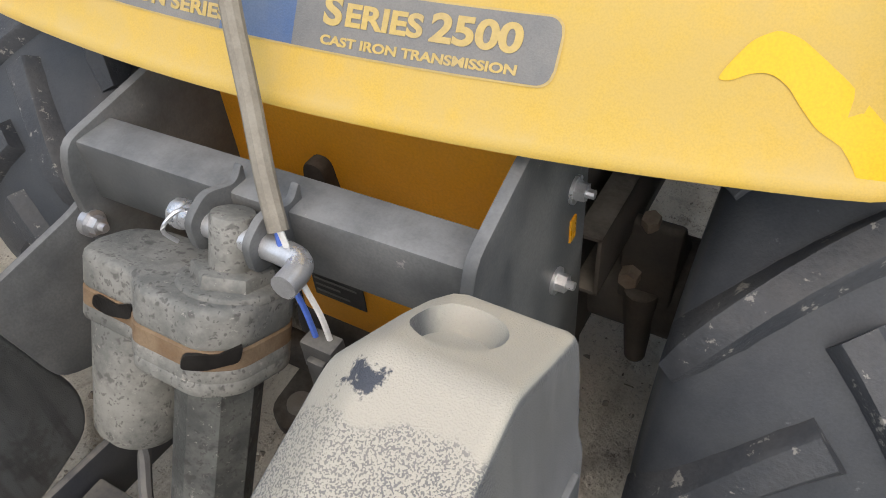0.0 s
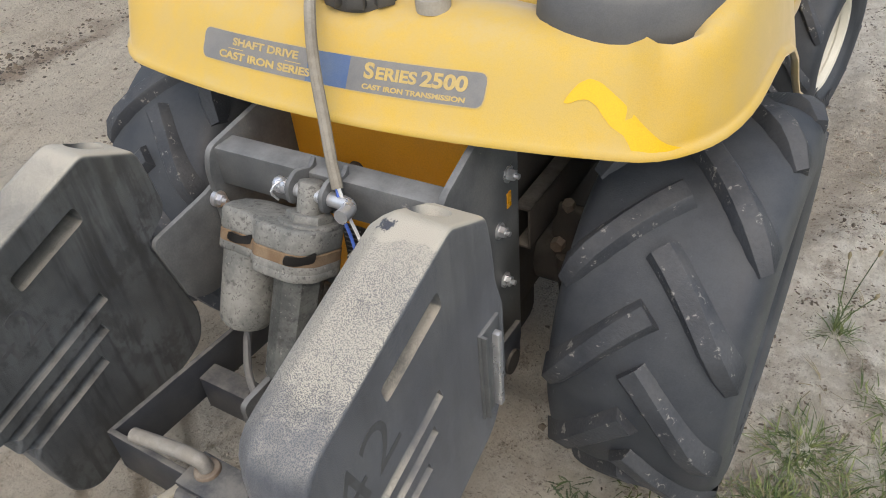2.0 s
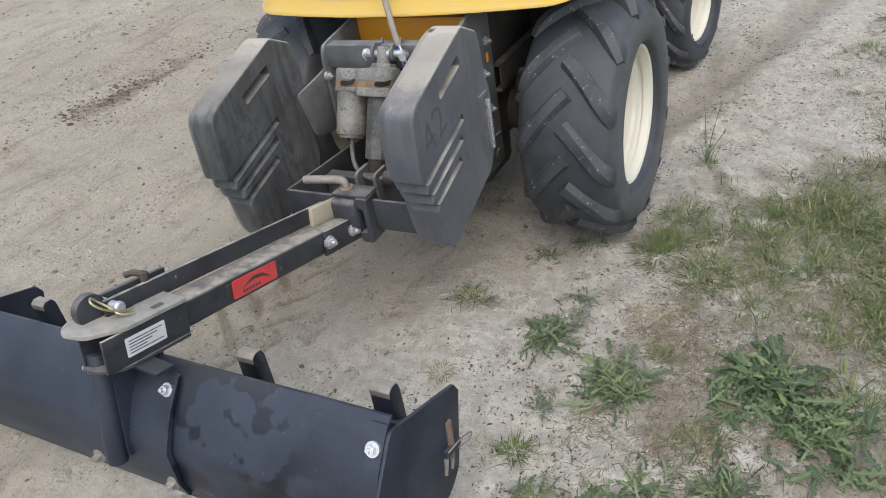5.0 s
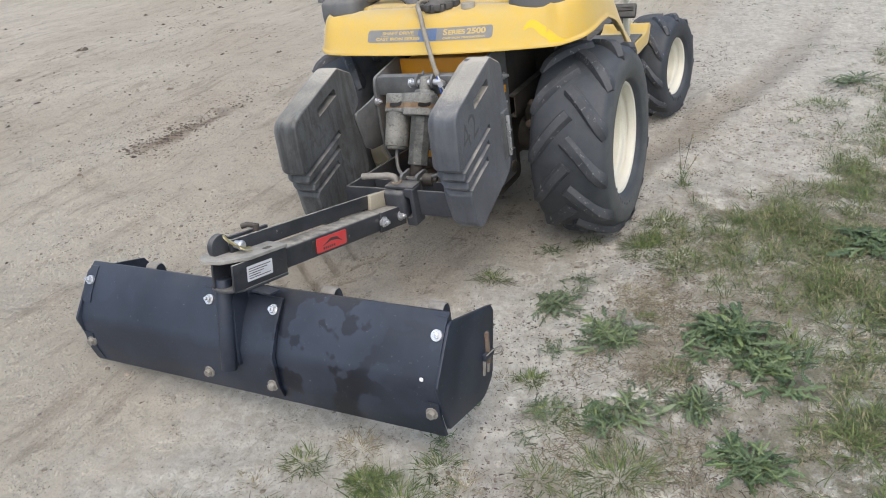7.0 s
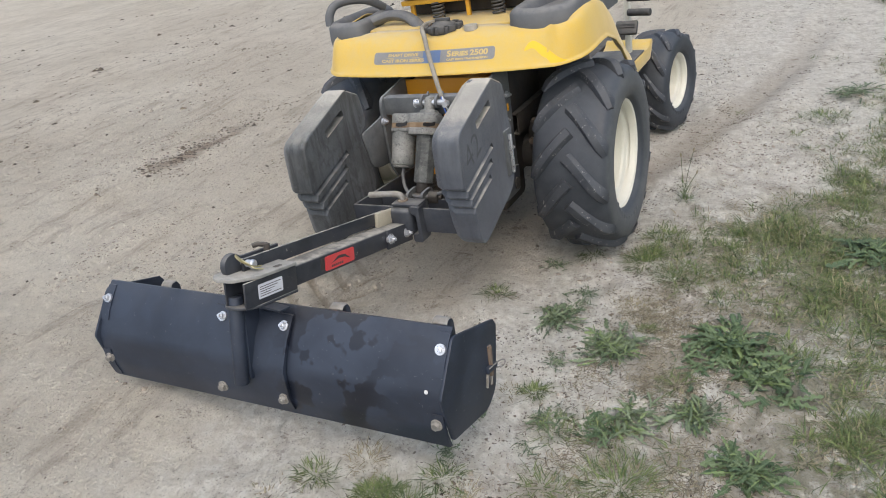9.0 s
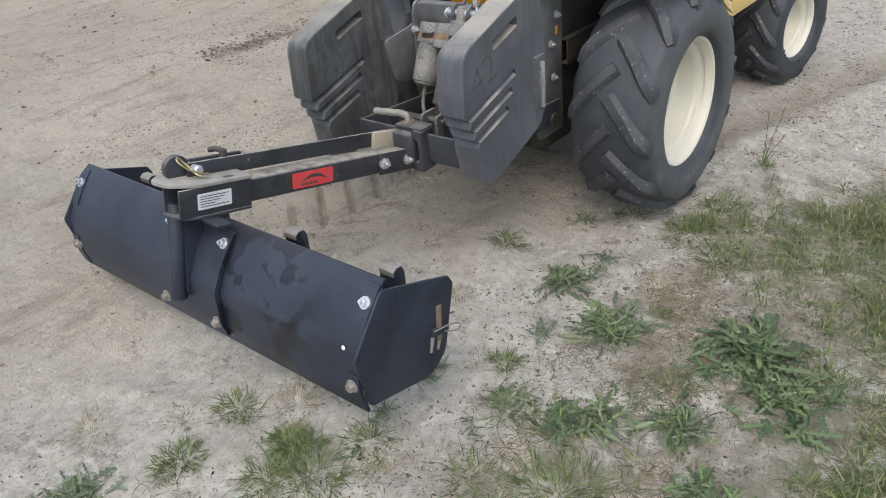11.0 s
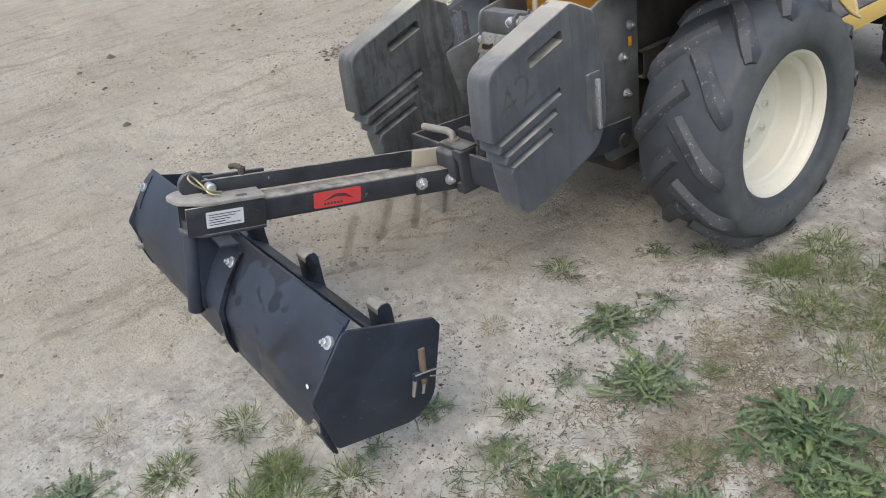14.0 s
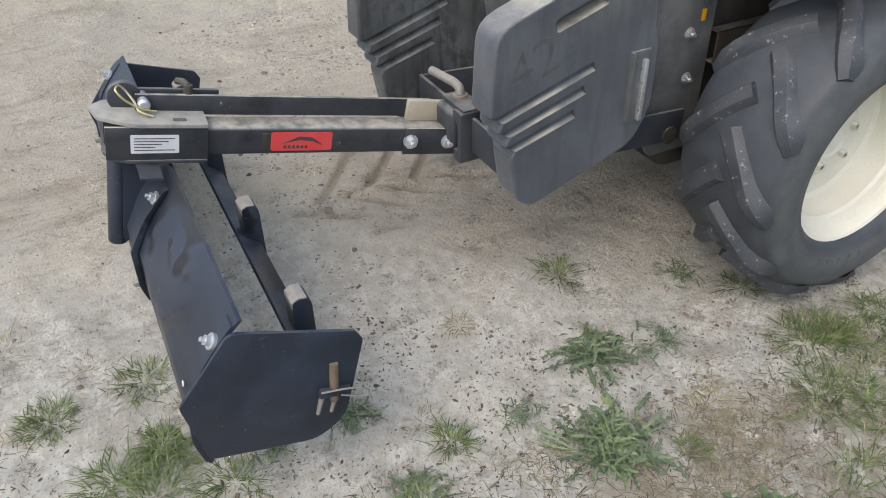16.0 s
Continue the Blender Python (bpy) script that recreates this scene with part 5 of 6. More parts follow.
part("paint_chip", rod((0.452, -0.0228, -0.080), (0.452, -0.0238, -0.080), 0.0045, 0.004, 8), WHITEW, scraper, "small white chip in the paint")
bm = prism(rounded([(-0.034, 0.046), (0.012, 0.04), (0.004, -0.03), (-0.02, -0.12), (-0.034, -0.12)], 0.006, 2), 0.014, 0.020, "x")
part("gusset", bm, BLADE, scraper)
part("pivot_post", rod((0.004, -0.040, 0.070), (-0.004, -0.040, -0.132), 0.0168, 0.0168, 24, 0.002), BLADE, scraper, "black round pivot post")
part("pivot_tab", prism([(0.02, 0.046), (0.105, 0.038), (0.104, 0.042), (0.02, 0.050)], -0.02, 0.015, "y"), BLADE, scraper)
# scarifier bar and shanks
sb = part("scarifier_bar", box((XR - XL, 0.042, 0.006), (0.0, 0.142, -0.052), m=pose(0, 0, 0, -22), bevel=0.001), BLADE, scraper, "black scarifier bar")
TIP = pose(0, 0.154, -0.062) @ pose(0, 0, 0, 13) @ pose(0, -0.125, 0.045)
for x in (-0.395, -0.127, 0.141, 0.406):
    sh = part("scarifier_shank", prism(rounded([(0.112, 0.027), (0.121, 0.033), (0.135, 0.031), (0.141, 0.020), (0.142, -0.080), (0.125, -0.092), (0.110, -0.080)], [0.004, 0.005, 0.005, 0.006, 0.01, 0.004, 0.01], 3), x - 0.019, x + 0.019, "x", 0.003, m=TIP), BLADE, scraper,
              "black steel scarifier shank")
    part("worn_tip", prism(rounded([(0.1112, 0.016), (0.1112, 0.0275), (0.1208, 0.0338), (0.1353, 0.0318), (0.130, 0.026)], 0.002, 3), x - 0.0178, x + 0.0178, "x", 0.001, m=TIP), RODST, sh, "bare worn top")

# ---- tow arm ----
DUSTY = surface("dusty_grey_steel", (0.17, 0.172, 0.168), (0.29, 0.288, 0.27), 0.7, scale=30, grain=500, dust=0.2, dust_up=0.25, scratch=0.3, scratch_col=(0.06, 0.06, 0.06))
ARM = pose(0.023, -0.631, 0.291, -12.6, 0, -3.9)
AI = BX.inverted() @ ARM


def rp(name, bm, mat, label="", parent=None, angle=35, m=None):
    return part(name, bm, mat, parent or scraper, label, m=AI if parent is None else m, angle=angle)


arm = rp("arm_tube", box((0.050, 0.508, 0.050), (0, -0.216, 0), bevel=0.006, seg=3), ARMBLACK, "black square arm tube, scuffed and sandy")
part("joint_plate", box((0.006, 0.115, 0.052), (0.0275, -0.030, -0.001), bevel=0.001), ARMBLACK, arm)
bolt(arm, (0.031, 0.0, 0.0), (1, 0, 0), 0.0095)
bolt(arm, (0.031, -0.076, 0.0), (1, 0, 0), 0.0095)
part("lock_bar", box((0.008, 0.520, 0.034), (-0.022, -0.285, 0.046), bevel=0.0015), ARMBLACK, arm, "black flat locking bar")
part("lock_bar", box((0.008, 0.16, 0.034), (-0.048, -0.49, 0.046), bevel=0.0015), BLACK, arm, "black flat locking bar")
part("nylon_block", box((0.012, 0.100, 0.040), (-0.014, -0.025, 0.044), bevel=0.003), BEIGE, arm, "beige nylon block")
part("swivel_plate", prism(rounded([(0.036, -0.439), (0.036, -0.552), (0.006, -0.604), (-0.036, -0.614), (-0.064, -0.590), (-0.064, -0.500), (-0.030, -0.439)], [0.002, 0.006, 0.008, 0.012, 0.02, 0.02, 0.003], 4), 0.029, 0.036, "z", 0.001), DUSTY, arm,
     "grey dusty swivel plate")
part("plate_hole", prism(rounded([(0.012, -0.470), (0.024, -0.470), (0.024, -0.492), (0.012, -0.492)], 0.0048, 4), 0.0345, 0.0364, "z"), DARK, arm)
part("fork_plate", box((0.006, 0.155, 0.056), (0.0285, -0.516, 0.0), bevel=0.001), ARMBLACK, arm)
part("fork_plate", box((0.006, 0.155, 0.056), (-0.0285, -0.516, 0.0), bevel=0.001), ARMBLACK, arm)
part("bottom_plate", prism(rounded([(0.034, -0.439), (0.034, -0.57), (0.0, -0.600), (-0.04, -0.596), (-0.05, -0.439)], [0.003, 0.02, 0.03, 0.02, 0.003], 4), -0.034, -0.028, "z", 0.001), BLACK, arm)
part("swivel_disc", rod((-0.045, -0.560, 0.052), (-0.030, -0.560, 0.052), 0.026, 0.026, 24, 0.002), BLACK, arm)
cpin = part("lock_pin", rod((-0.055, -0.533, 0.052), (0.0, -0.533, 0.052), 0.0085, 0.0085, 14, 0.002), ZINC, arm, "zinc lock pin")
part("pin_head", rod((-0.004, -0.533, 0.052), (0.004, -0.533, 0.052), 0.0115, 0.009, 16, 0.003), ZINC, cpin)
part("hairpin", sweep(smooth_path([(0.004, -0.515, 0.044), (0.006, -0.535, 0.048), (0.004, -0.552, 0.056), (0.002, -0.566, 0.066), (-0.004, -0.574, 0.076), (-0.012, -0.568, 0.080), (-0.014, -0.558, 0.070),
                                  (-0.004, -0.548, 0.058), (0.010, -0.540, 0.046), (0.014, -0.520, 0.040)], 5), 0.0019, 7), BRASSY, cpin, "yellow wire hairpin")
part("drop_pin", rod((-0.028, -0.462, 0.030), (-0.028, -0.462, 0.078), 0.0075, 0.0075, 12, 0.002), DARK, arm, "rusty drop pin")
part("pin_crank", sweep([(-0.028, -0.462, 0.074), (-0.046, -0.469, 0.076), (-0.057, -0.476, 0.072)], 0.006, 8), DARK, arm)
lab = part("red_label", prism(rounded([(-0.334, -0.017), (-0.226, -0.017), (-0.226, 0.017), (-0.334, 0.017)], 0.004, 3), 0.025, 0.0272, "x"), REDL, arm, "red label with black silhouette")
bm = bmesh.new()
prism(rounded([(-0.315, -0.004), (-0.285, 0.010), (-0.262, 0.008), (-0.240, -0.008), (-0.262, 0.001), (-0.285, 0.003)], 0.003, 2), 0.0270, 0.0276, "x", bm=bm)
for i in range(6):
    prism([(-0.312 + 0.0075 * i, -0.0125), (-0.307 + 0.0075 * i, -0.0125), (-0.307 + 0.0075 * i, -0.007), (-0.312 + 0.0075 * i, -0.007)], 0.0270, 0.0276, "x", bm=bm)
part("label_print", bm, INK, lab)
part("label_notch", box((0.002, 0.018, 0.026), (0.0246, -0.340, 0.002), bevel=0.0005), DARK, arm)
wlab = part("white_label", prism(rounded([(-0.557, -0.016), (-0.484, -0.016), (-0.484, 0.016), (-0.557, 0.016)], 0.002, 2), 0.031, 0.0322, "x"), WHITEL, arm, "white label with fine print")
bm = bmesh.new()
for i in range(5):
    a, b = -0.552, -0.552 + 0.062 - 0.010 * ((i * 5) % 4)
    prism([(a, 0.009 - 0.005 * i), (b, 0.009 - 0.005 * i), (b, 0.0105 - 0.005 * i), (a, 0.0105 - 0.005 * i)], 0.0320, 0.0326, "x", bm=bm)
part("label_print", bm, INK, wlab)

# ---- sleeve coupling between arm and lift frame ----
sleeve = thing("sleeve_coupling", "black sleeve hitch coupling with a bare steel drop pin", "coupling", pose(0.05, -0.60, 0.32))
SB = sleeve.matrix_basis.inverted()


def sp(name, bm, mat, label="", angle=35):
    bm.transform(SB)
    return part(name, bm, mat, sleeve, label, angle=angle)


sp("sleeve_block", box((0.066, 0.060, 0.080), (0.040, -0.606, 0.318), bevel=0.012, seg=3), BLACK, "glossy black sleeve")
sp("sleeve_hook", prism(rounded([(0.072, 0.365), (0.100, 0.365), (0.100, 0.262), (0.070, 0.262), (0.070, 0.285), (0.088, 0.285), (0.088, 0.340), (0.072, 0.345)], 0.006, 3), -0.63, -0.585, "y", 0.001), BLACK)
sp("top_strap", box((0.085, 0.045, 0.008), (0.055, -0.600, 0.364), bevel=0.002), BLACK)
sp("drop_pin", sweep(smooth_path([(0.035, -0.595, 0.30), (0.035, -0.595, 0.372), (0.022, -0.597, 0.386), (-0.010, -0.600, 0.386), (-0.062, -0.606, 0.384)], 6), 0.0085, 12), RODST, "bare steel bent pin")
sp("pin_collar", rod((0.035, -0.595, 0.366), (0.035, -0.595, 0.372), 0.016, 0.014, 16, 0.001), RUSTY)


# ---- plants and litter ----
rng = random.Random(5)


def leaf_mesh(name, wide, toothed, mats, seed):
    """A long leaf with a pale rib, cut into ragged backward lobes, lying out from the middle of its rosette along +y."""
    r = random.Random(seed)
    bm = bmesh.new()
    n = 22
    rows = []
    for i in range(n + 1):
        t = i / n
        w = wide * math.sin(math.pi * min(1, 0.06 + 0.90 * t)) ** 0.7 * (0.32 + 0.85 * t)
        step = i % 4
        if toothed and 0 < i < n - 1:
            w *= (1.30, 0.95, 0.42, 0.55)[step]
        back = (-0.030 if step == 0 else 0.012 if step == 2 else 0.0) if toothed else 0.0
        z = 0.10 * math.sin(math.pi * 0.80 * t) - 0.035 * t
        bend = 0.17 * math.sin(2.4 * t + seed * 1.7) * t
        rib = 0.011 * (1.15 - t)
        wl, wr = max(w * r.uniform(0.75, 1.2), rib * 1.2), max(w * r.uniform(0.75, 1.2), rib * 1.2)
        cl, cr = r.uniform(-0.15, 0.55), r.uniform(-0.15, 0.55)
        rows.append([bm.verts.new(v) for v in ((bend - wl, t + back, z + cl * wl), (bend - rib, t, z - 0.004), (bend + rib, t, z - 0.004), (bend + wr, t + back, z + cr * wr))])
    for a, b in zip(rows, rows[1:]):
        for j in range(3):
            bm.faces.new((a[j], a[j + 1], b[j + 1], b[j])).material_index = 1 if j == 1 else 0
    bmesh.ops.recalc_face_normals(bm, faces=bm.faces[:])
    me = bpy.data.meshes.new(name)
    bm.to_mesh(me)
    bm.free()
    for m in mats:
        me.materials.append(m)
    me.polygons.foreach_set("use_smooth", [True] * len(me.polygons))
    return me


NARROW = [leaf_mesh("leaf", 0.082, i < 5, (WEEDLEAF, RIBM), i) for i in range(6)]
BROAD = [leaf_mesh("leaf", 0.112, i < 6, (BROADLEAF, RIBM), 40 + i) for i in range(7)]
INNER = [leaf_mesh("leaf", 0.075, i < 3, (FRESHLEAF, RIBM), 20 + i) for i in range(4)]

GREY = "grey-green lobed weed rosette lying flat on the soil"
LUSH = "large green broad-leaved weed rosette among dry stalks"
FINE = "dense fine-leaved green weed with a bright heart"
SMALL = "small dusty green weed cushion in pale soil"


def weed(x, y, r, n, label, leaves, heart=0.2, core=0.16, lift=0.5):
    """A rosette: long leaves lie out flat, shorter ones stand up towards the heart."""
    w = thing("rosette_weed", label, "weed", pose(x, y - 0.012, float(ground_z(x, y - 0.012)) - 0.003, 0, 0, rng.uniform(0, 360)), group="weeds in the soil")
    n = int(1.5 * n)
    for i in range(n):
        inner = i / n
        s = 0.74 * r * (1.12 - 0.70 * inner ** 1.3) * rng.uniform(0.60, 1.08)
        me = rng.choice(INNER if rng.random() < heart * (0.35 + 1.6 * inner ** 2) else leaves)
        f = i * 137.5 + rng.uniform(-30, 30)
        d = 1.45 * core * r * rng.random()
        ob = part("leaf", me, None, w, m=pose(d * math.cos(f * 2.3), d * math.sin(f * 2.3), 0.003 + 0.05 * r * inner,
                                              rng.uniform(-4, 8) + 44 * inner ** 2 * lift, rng.uniform(-34, 34), f))
        ob.scale = (s * rng.uniform(0.8, 1.25), s, s * rng.uniform(0.6, 1.1))
    return w


for x, y, r, n, lb, lv, heart, core, lift in (
        (0.410, -0.530, 0.088, 96, GREY, NARROW, 0.12, 0.42, 0.6), (0.452, -0.458, 0.060, 26, GREY, NARROW, 0.05, 0.5, 0.3), (0.590, -0.606, 0.090, 150, FINE, NARROW, 0.40, 0.50, 0.9),
        (0.858, -0.490, 0.118, 84, LUSH, BROAD, 0.22, 0.40, 0.6), (0.950, -0.600, 0.115, 120, LUSH, BROAD, 0.25, 0.55, 0.8), (0.815, -0.600, 0.080, 40, LUSH, BROAD, 0.05, 0.6, 0.3), (0.900, -0.540, 0.080, 40, LUSH, BROAD, 0.1, 0.7, 0.4),
        (0.700, -0.838, 0.090, 76, GREY, NARROW, 0.3, 0.45, 0.6), (0.640, -0.900, 0.072, 50, LUSH, BROAD, 0.1, 0.5, 0.4), (0.835, -0.792, 0.085, 80, GREY, NARROW, 0.35, 0.35, 0.7),
        (0.532, -0.925, 0.058, 40, GREY, NARROW, 0.25, 0.6, 0.6), (0.363, -0.964, 0.055, 56, GREY, NARROW, 0.1, 0.5, 0.5), (0.055, -1.572, 0.078, 84, GREY, NARROW, 0.04, 0.5, 0.3),
        (1.192, 0.076, 0.120, 90, LUSH, BROAD, 0.1, 0.5, 0.6), (1.087, 1.636, 0.115, 70, GREY, NARROW, 0.0, 0.6, 0.5), (0.954, -0.932, 0.100, 80, LUSH, BROAD, 0.2, 0.4, 0.7),
        (1.28, -0.36, 0.10, 60, LUSH, BROAD, 0.2, 0.4, 0.6), (1.30, -0.95, 0.10, 60, LUSH, BROAD, 0.2, 0.4, 0.6),
        (0.461, -0.394, 0.040, 56, SMALL, NARROW, 0.1, 0.7, 0.9), (0.482, -0.710, 0.040, 44, SMALL, NARROW, 0.1, 0.6, 0.6), (0.309, -0.222, 0.045, 50, SMALL, NARROW, 0.3, 0.7, 0.8),
        (0.363, -1.098, 0.038, 44, SMALL, NARROW, 0.3, 0.6, 0.8), (0.520, -1.020, 0.034, 24, SMALL, NARROW, 0.1, 0.6, 0.5), (0.440, -1.210, 0.026, 24, SMALL, INNER, 0.9, 0.6, 0.9)):
    weed(x, y, r, n, lb, lv, heart, core, lift)


def blades(spots, name, mat, label, thick=0.0016, kind="stuff", at=None, seed=1):
    """Many thin bent blades as one mesh: (x, y, height, lean, heading)."""
    a = np.array(spots, float)
    k = len(a)
    x, y, h, lean, head = a.T
    z = ground_z(x, y) - 0.003
    w = thick * np.random.RandomState(seed).uniform(0.6, 1.35, k)
    c, s = np.cos(head), np.sin(head)
    base = np.array(at if at is not None else (0, 0, 0), float)
    co = np.zeros((k, 7, 3))
    for i, (t, ww) in enumerate(((0.0, 0.8), (0.35, 1.0), (0.7, 0.75))):
        off, up = lean * h * t * t, np.maximum(h * t * (1 - 0.38 * lean * t), 0.002)
        for j, q in enumerate((-1, 1)):
            co[:, 2 * i + j] = np.stack([x + c * off - q * s * w * ww, y + s * off + q * c * w * ww, z + up], -1)
    co[:, 6] = np.stack([x + c * lean * h, y + s * lean * h, z + np.maximum(h * (1 - 0.38 * lean), 0.002)], -1)
    co -= base
    i = 7 * np.arange(k)[:, None]
    quads = np.concatenate([i + np.array([0, 1, 3, 2]), i + np.array([2, 3, 5, 4])])
    me = bpy.data.meshes.new(name)
    me.from_pydata(co.reshape(-1, 3).tolist(), [], quads.tolist() + (i + np.array([4, 5, 6])).tolist())
    me.materials.append(mat)
    ob = new(name, me)
    if at is not None:
        ob.location = base
    return tagged(ob, label, "grass", kind=kind)


def clump(x, y, r, n, h, mat, label, wide=1.0, group="grass clumps"):
    spots = []
    for _ in range(n):
        d, f = r * rng.random() ** 0.7, rng.uniform(0, 2 * math.pi)
        spots.append((x + d * math.cos(f), y + wide * d * math.sin(f), 0.85 * h * rng.uniform(0.3, 1.0), rng.uniform(0.3, 2.1), f + rng.uniform(-1.0, 1.0)))
    ob = blades(spots, "grass_clump", mat, label, 0.0010, "", (x, y, float(ground_z(x, y))), n)
    ob["group"] = group
    return ob


TUFT = "small tuft of short green grass in pale soil"
DRYT = "thin tuft of half-dry grass in pale soil"
for x, y, r, n, h in ((0.220, -0.474, 0.038, 130, 0.036), (0.470, -0.848, 0.030, 130, 0.034), (0.659, -0.508, 0.022, 150, 0.024), (0.265, -1.268, 0.032, 240, 0.036), (0.295, -1.250, 0.035, 110, 0.036),
                      (0.356, -1.300, 0.065, 280, 0.046), (0.300, -1.350, 0.045, 160, 0.044), (0.143, -1.428, 0.045, 320, 0.026), (0.125, -1.268, 0.045, 170, 0.032), (0.389, -1.181, 0.045, 130, 0.036),
                      (0.403, -0.153, 0.040, 70, 0.032), (0.575, -0.160, 0.060, 190, 0.044), (0.553, -0.100, 0.055, 170, 0.040), (0.600, 0.040, 0.060, 200, 0.042), (0.680, -0.230, 0.050, 120, 0.044),
                      (0.600, 0.315, 0.024, 60, 0.040), (1.005, 1.299, 0.090, 240, 0.045), (0.731, -1.060, 0.080, 330, 0.050), (0.560, -0.960, 0.050, 120, 0.036), (0.670, -0.930, 0.060, 140, 0.040),
                      (0.775, -0.705, 0.045, 90, 0.040), (1.030, -0.520, 0.060, 150, 0.048), (0.590, -1.130, 0.050, 120, 0.036)):
    clump(x, y, r, n, h, GRASSM, TUFT)
for x, y, r, n, h in ((0.205, -1.190, 0.048, 170, 0.026), (-0.058, -1.487, 0.045, 70, 0.040), (0.260, -0.722, 0.026, 100, 0.024), (0.460, -1.215, 0.040, 90, 0.024), (0.612, -0.412, 0.055, 330, 0.018),
                      (0.30, -1.06, 0.035, 60, 0.020), (0.06, -1.36, 0.04, 50, 0.02), (0.415, -0.870, 0.035, 70, 0.020), (0.53, -0.36, 0.03, 40, 0.016)):
    clump(x, y, r, n, h, DRYM, DRYT)

# tall seeding stems beside the wheel
sx0, sy0 = 0.592, 0.325
stalk = thing("tall_weed", "thin tall seeding weed with a leafy green foot", "weed", pose(sx0, sy0, float(ground_z(sx0, sy0))))
for dx, dy, h in ((0.030, 0.03, 0.17), (-0.012, 0.03, 0.15), (0.045, 0.0, 0.10)):
    part("stem", sweep(smooth_path([(0, 0, 0), (dx * 0.4, dy * 0.4, h * 0.5), (dx, dy, h)], 4), [0.0010] * 8 + [0.0007], 5), GRASSM, stalk)
    part("seed_head", sweep([(dx, dy, h - 0.004), (dx * 1.05, dy, h + 0.006), (dx * 1.1, dy, h + 0.012)], [0.002, 0.004, 0.001], 6), DRYM, stalk)
for i in range(22):
    ob = part("leaf", rng.choice(INNER), None, stalk, m=pose(0.004 * (i % 3), 0.004 * (i % 5), 0.003 + 0.012 * (i % 4), 25 + 12 * (i % 4), 0, i * 137))
    ob.scale = (0.026, 0.034, 0.034)


def turf(x, y):
    """How thick the grass stands."""
    edge = np.interp(y, [-2.2, -1.3, -0.8, -0.55, -0.42, -0.33, -0.25, -0.16, -0.08, 0.04, 0.2, 0.55, 1.0, 2.1, 3.0], [0.85, 0.98, 1.05, 1.04, 0.96, 0.80, 0.68, 0.56, 0.53, 0.57, 0.72, 0.98, 1.06, 1.24, 1.4])
    ragged = x - edge + 0.09 * vnoise(x, y, 0.16, 51)
    d = step01(ragged, -0.05, 0.22) * (0.20 + 0.80 * step01(vnoise(x, y, 0.24, 8) + 0.9 * vnoise(x, y, 0.08, 9), -0.05, 0.75))
    return d * (1 - step01(x, 3.0, 4.5))


def strewn(n, area, keep, seed):
    """n places in an area, kept by chance where keep(x, y) is high."""
    rs = np.random.RandomState(seed)
    out = np.zeros((0, 2))
    while len(out) < n:
        p = np.stack([rs.uniform(area[0], area[1], 4 * n), rs.uniform(area[2], area[3], 4 * n)], -1)
        out = np.concatenate([out, p[rs.rand(4 * n) < keep(p[:, 0], p[:, 1])]])
    return out[:n]


def tufted(places, per, spread_r, low, high, seed):
    """Blades that stand out from many tufts, in rows of (x, y, height, lean, heading)."""
    rs = np.random.RandomState(seed)
    p = np.repeat(places, per, 0)
    k = len(p)
    f, d = rs.uniform(0, 2 * math.pi, k), spread_r * rs.rand(k) ** 0.8
    size = np.repeat(rs.uniform(0.55, 1.15, len(places)), per)
    return np.stack([p[:, 0] + d * np.cos(f), p[:, 1] + d * np.sin(f), size * rs.uniform(low, high, k), rs.uniform(0.3, 2.1, k), f + rs.uniform(-1.1, 1.1, k)], -1)


def clear(x, y):
    return 1 - (np.abs(x - WHEEL_X) < 0.13) * (np.abs(y) < 0.2)


near_turf = strewn(7400, (0.45, 2.9, -1.9, 3.2), lambda x, y: (0.003 + 0.9 * turf(x, y)) * np.where(x > 1.7, 0.45, 1.0) * clear(x, y), 3)
blades(tufted(near_turf, 17, 0.024, 0.009, 0.043, 61), "grass", GRASSM, "short uneven green grass in tufts with bare gaps", 0.00115)
strays = strewn(5000, (0.45, 2.9, -1.9, 2.8), lambda x, y: 0.01 + turf(x, y) * 0.9, 4)
blades(tufted(strays, 9, 0.03, 0.010, 0.045, 62), "dry_grass", DRYM, "dry bleached grass lying in the turf", 0.0010)
far = strewn(3800, (0.6, 7.0, -6.0, 8.0), lambda x, y: step01(x - 0.05 * y + 0.4 * vnoise(x, y, 1.1, 31), 0.9, 1.6) * (0.15 + 0.85 * step01(vnoise(x, y, 0.5, 32), -0.4, 0.5)) * np.where((x < 2.9) & (np.abs(y - 0.6) < 2.4), 0.05, 1.0) * np.exp(-np.maximum(x - 2.5, 0) / 3.0), 33)
blades(tufted(far, 12, 0.05, 0.03, 0.085, 63), "meadow_grass", GRASSM, "uneven meadow grass farther out", 0.0030)


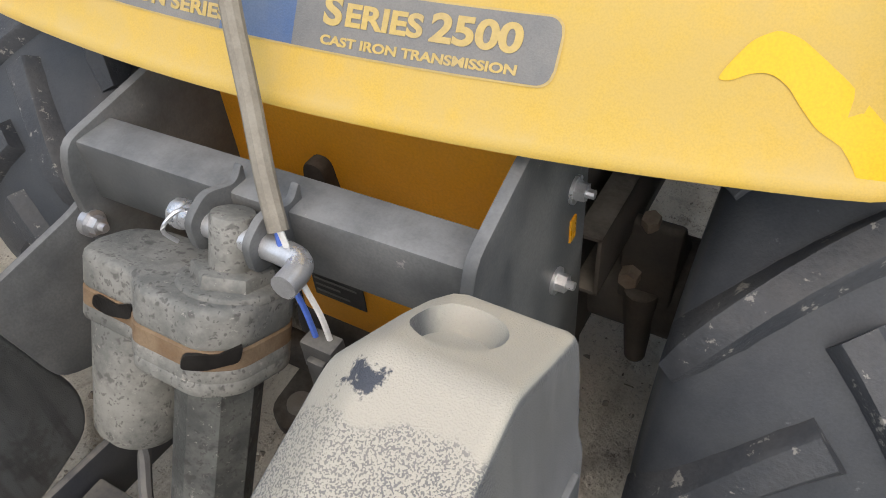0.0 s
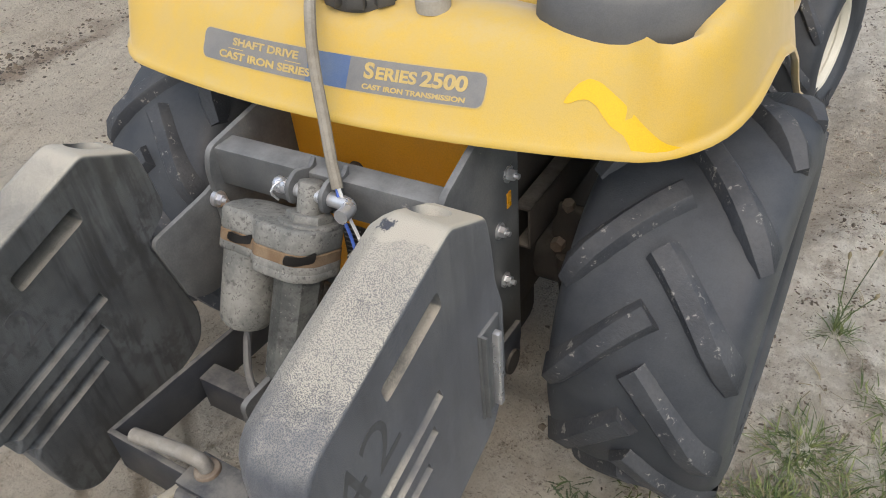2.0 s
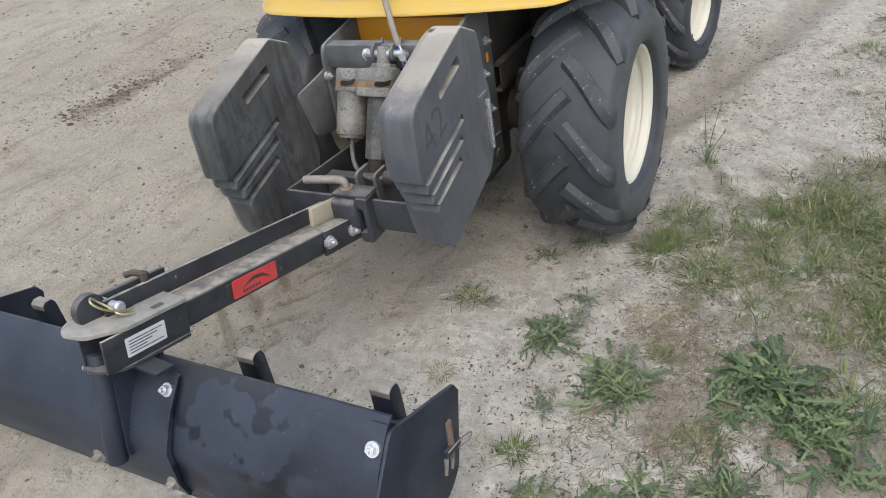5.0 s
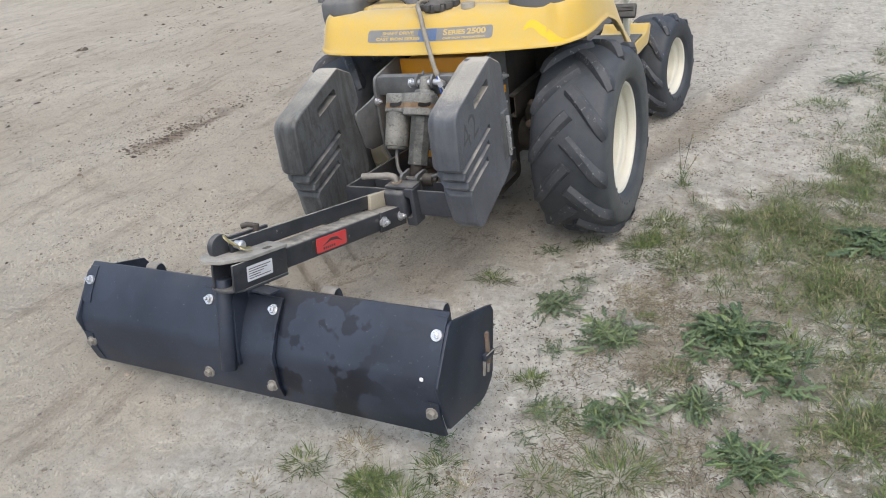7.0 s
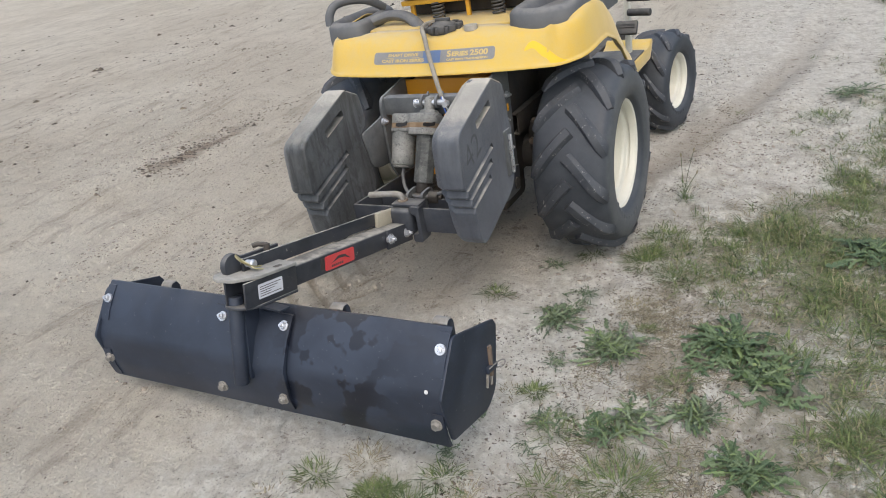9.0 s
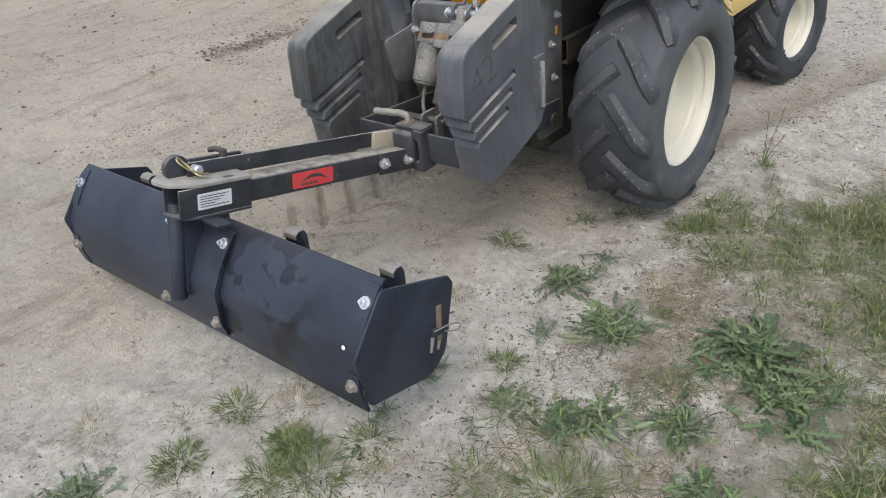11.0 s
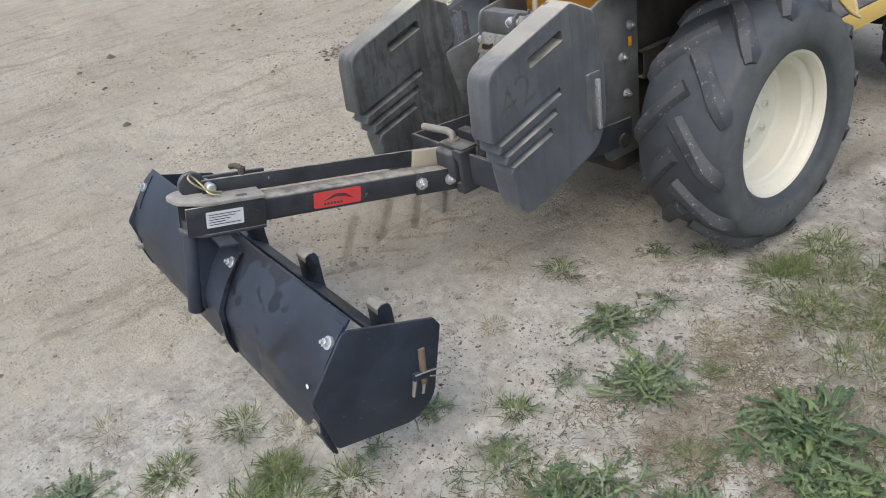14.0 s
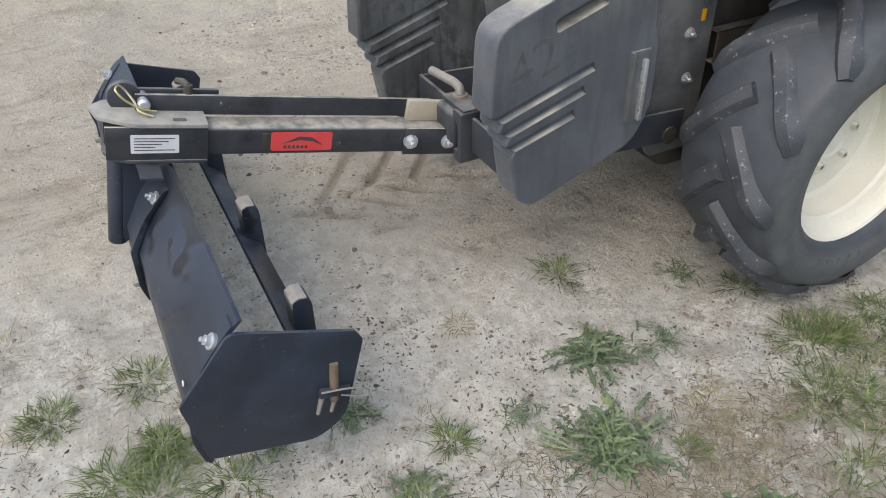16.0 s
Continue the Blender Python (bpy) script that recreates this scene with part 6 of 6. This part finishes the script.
# dead brown stalks matted on the soil between the weeds
def mats(x, y):
    d = 0.0015 + 0.25 * step01(turf(x, y), 0.0, 0.4)
    for cx, cy, r, a in ((0.657, -0.435, 0.075, 1.0), (0.750, -0.550, 0.085, 1.0), (0.688, -0.300, 0.060, 0.8), (0.633, -0.738, 0.085, 0.9), (0.738, -0.401, 0.070, 0.9), (0.760, -0.720, 0.080, 0.8),
                         (0.900, -0.380, 0.090, 0.6), (0.560, -0.870, 0.050, 0.25), (0.880, -0.700, 0.080, 0.7), (0.630, -1.040, 0.090, 0.5), (0.450, -1.230, 0.050, 0.2),
                         (0.860, -1.000, 0.120, 0.6), (0.180, -1.470, 0.060, 0.3), (0.120, -1.340, 0.050, 0.25)):
        d = d + a * np.exp(-((x - cx) ** 2 + (y - cy) ** 2) / r ** 2)
    return np.clip(d * (0.25 + 0.75 * step01(vnoise(x, y, 0.05, 23), -0.4, 0.5)), 0, 1)


rs = np.random.RandomState(71)
spots = strewn(24000, (0.05, 1.7, -1.8, 0.9), mats, 24)
blades(np.concatenate([spots, np.stack([rs.uniform(0.006, 0.018, 24000), rs.uniform(1.3, 2.6, 24000), rs.uniform(0, 2 * math.pi, 24000)], -1)], -1), "thatch", THATCHM, "dead brown stalks matted on the soil", 0.00095)

# far side of the sand: a thin strip of grass
edge_grass = strewn(2600, (-6.9, -3.2, 4.9, 7.8), lambda x, y: (vnoise(x, y, 0.5, 11) + 0.5 * vnoise(x, y, 0.17, 12) > 0.0) * (np.abs(y - 5.9 + 0.35 * (x + 5.5)) < 0.75), 14)
blades(np.concatenate([edge_grass, np.stack([rs.uniform(0.012, 0.045, 2600), rs.uniform(0.8, 2.4, 2600), rs.uniform(0, 2 * math.pi, 2600)], -1)], -1), "far_grass", GRASSM, "sparse grass at the far edge of the sand", 0.003)


def litter(n, name, mat, label, area, size, dens, slim=0.6, seed=1):
    """Crumbs, chips and clods of uneven outline half sunk in the ground, as one mesh."""
    q = strewn(n, area, dens, seed)
    rs = np.random.RandomState(seed + 1)
    z = ground_z(q[:, 0], q[:, 1])
    big = size * rs.gamma(2.0, 0.5, n)
    turn = rs.uniform(0, 2 * math.pi, n)
    co = np.zeros((n, 6, 3))
    for j in range(5):
        f = 2 * math.pi * j / 5
        r = big * rs.uniform(0.6, 1.3, n)
        u, v = r * np.cos(f), r * np.sin(f) * slim
        co[:, j] = np.stack([q[:, 0] + u * np.cos(turn) - v * np.sin(turn), q[:, 1] + u * np.sin(turn) + v * np.cos(turn), z - 0.1 * big], -1)
    co[:, 5] = np.stack([q[:, 0] + 0.2 * big * rs.uniform(-1, 1, n), q[:, 1] + 0.2 * big * rs.uniform(-1, 1, n), z + big * rs.uniform(0.25, 0.7, n) * slim], -1)
    i = 6 * np.arange(n)[:, None]
    faces = np.concatenate([i + np.array([j, (j + 1) % 5, 5]) for j in range(5)])
    me = bpy.data.meshes.new(name)
    me.from_pydata(co.reshape(-1, 3).tolist(), [], faces.tolist())
    me.materials.append(mat)
    return tagged(new(name, me), label, "litter", kind="stuff")


def patchy(x, y, cell, shift, low, high):
    return step01(vnoise(x, y, cell, shift) + 0.6 * vnoise(x, y, cell * 0.37, shift + 1), low, high)


litter(27000, "dry_litter", LITTERM, "brown crumbs and bits of dry stalk strewn on the soil", (-0.4, 2.0, -1.9, 2.2), 0.0029,
       lambda x, y: (0.04 + 0.96 * step01(x + 0.25 * vnoise(x, y, 0.3, 12), -0.05, 0.45)) * (0.02 + patchy(x, y, 0.11, 13, 0.05, 0.9)), 0.45, 81)
litter(24000, "sand_crumbs", PEBBLEM, "crumbs and small stones in the sand", (-4.5, 1.5, -1.8, 4.5), 0.0032, lambda x, y: (0.05 + patchy(x, y, 0.35, 15, 0.0, 0.8)) / (1 + (x * x + y * y) / 8), 0.85, 82)
litter(1100, "dark_clods", LITTERM, "dark crumbly clods turned up in the sand", (-2.6, -1.0, -0.4, 1.5), 0.0048,
       lambda x, y: np.exp(-((x + 1.69) / 0.07) ** 2 - ((y - 0.30) / 0.26) ** 2) + 0.3 * np.exp(-((x + 1.69) / 0.07) ** 2) * (1 - step01(np.abs(y - 0.4), 0.3, 0.9)) * patchy(x, y, 0.12, 16, -0.2, 0.5) + 0.006, 0.8, 83)
litter(1500, "scattered_clods", LITTERM, "dark clods and small stones scattered over the track", (-7.0, -0.4, -1.0, 7.0), 0.0085, lambda x, y: 0.1 + 0.9 * patchy(x, y, 0.8, 41, -0.1, 0.6), 0.8, 84)
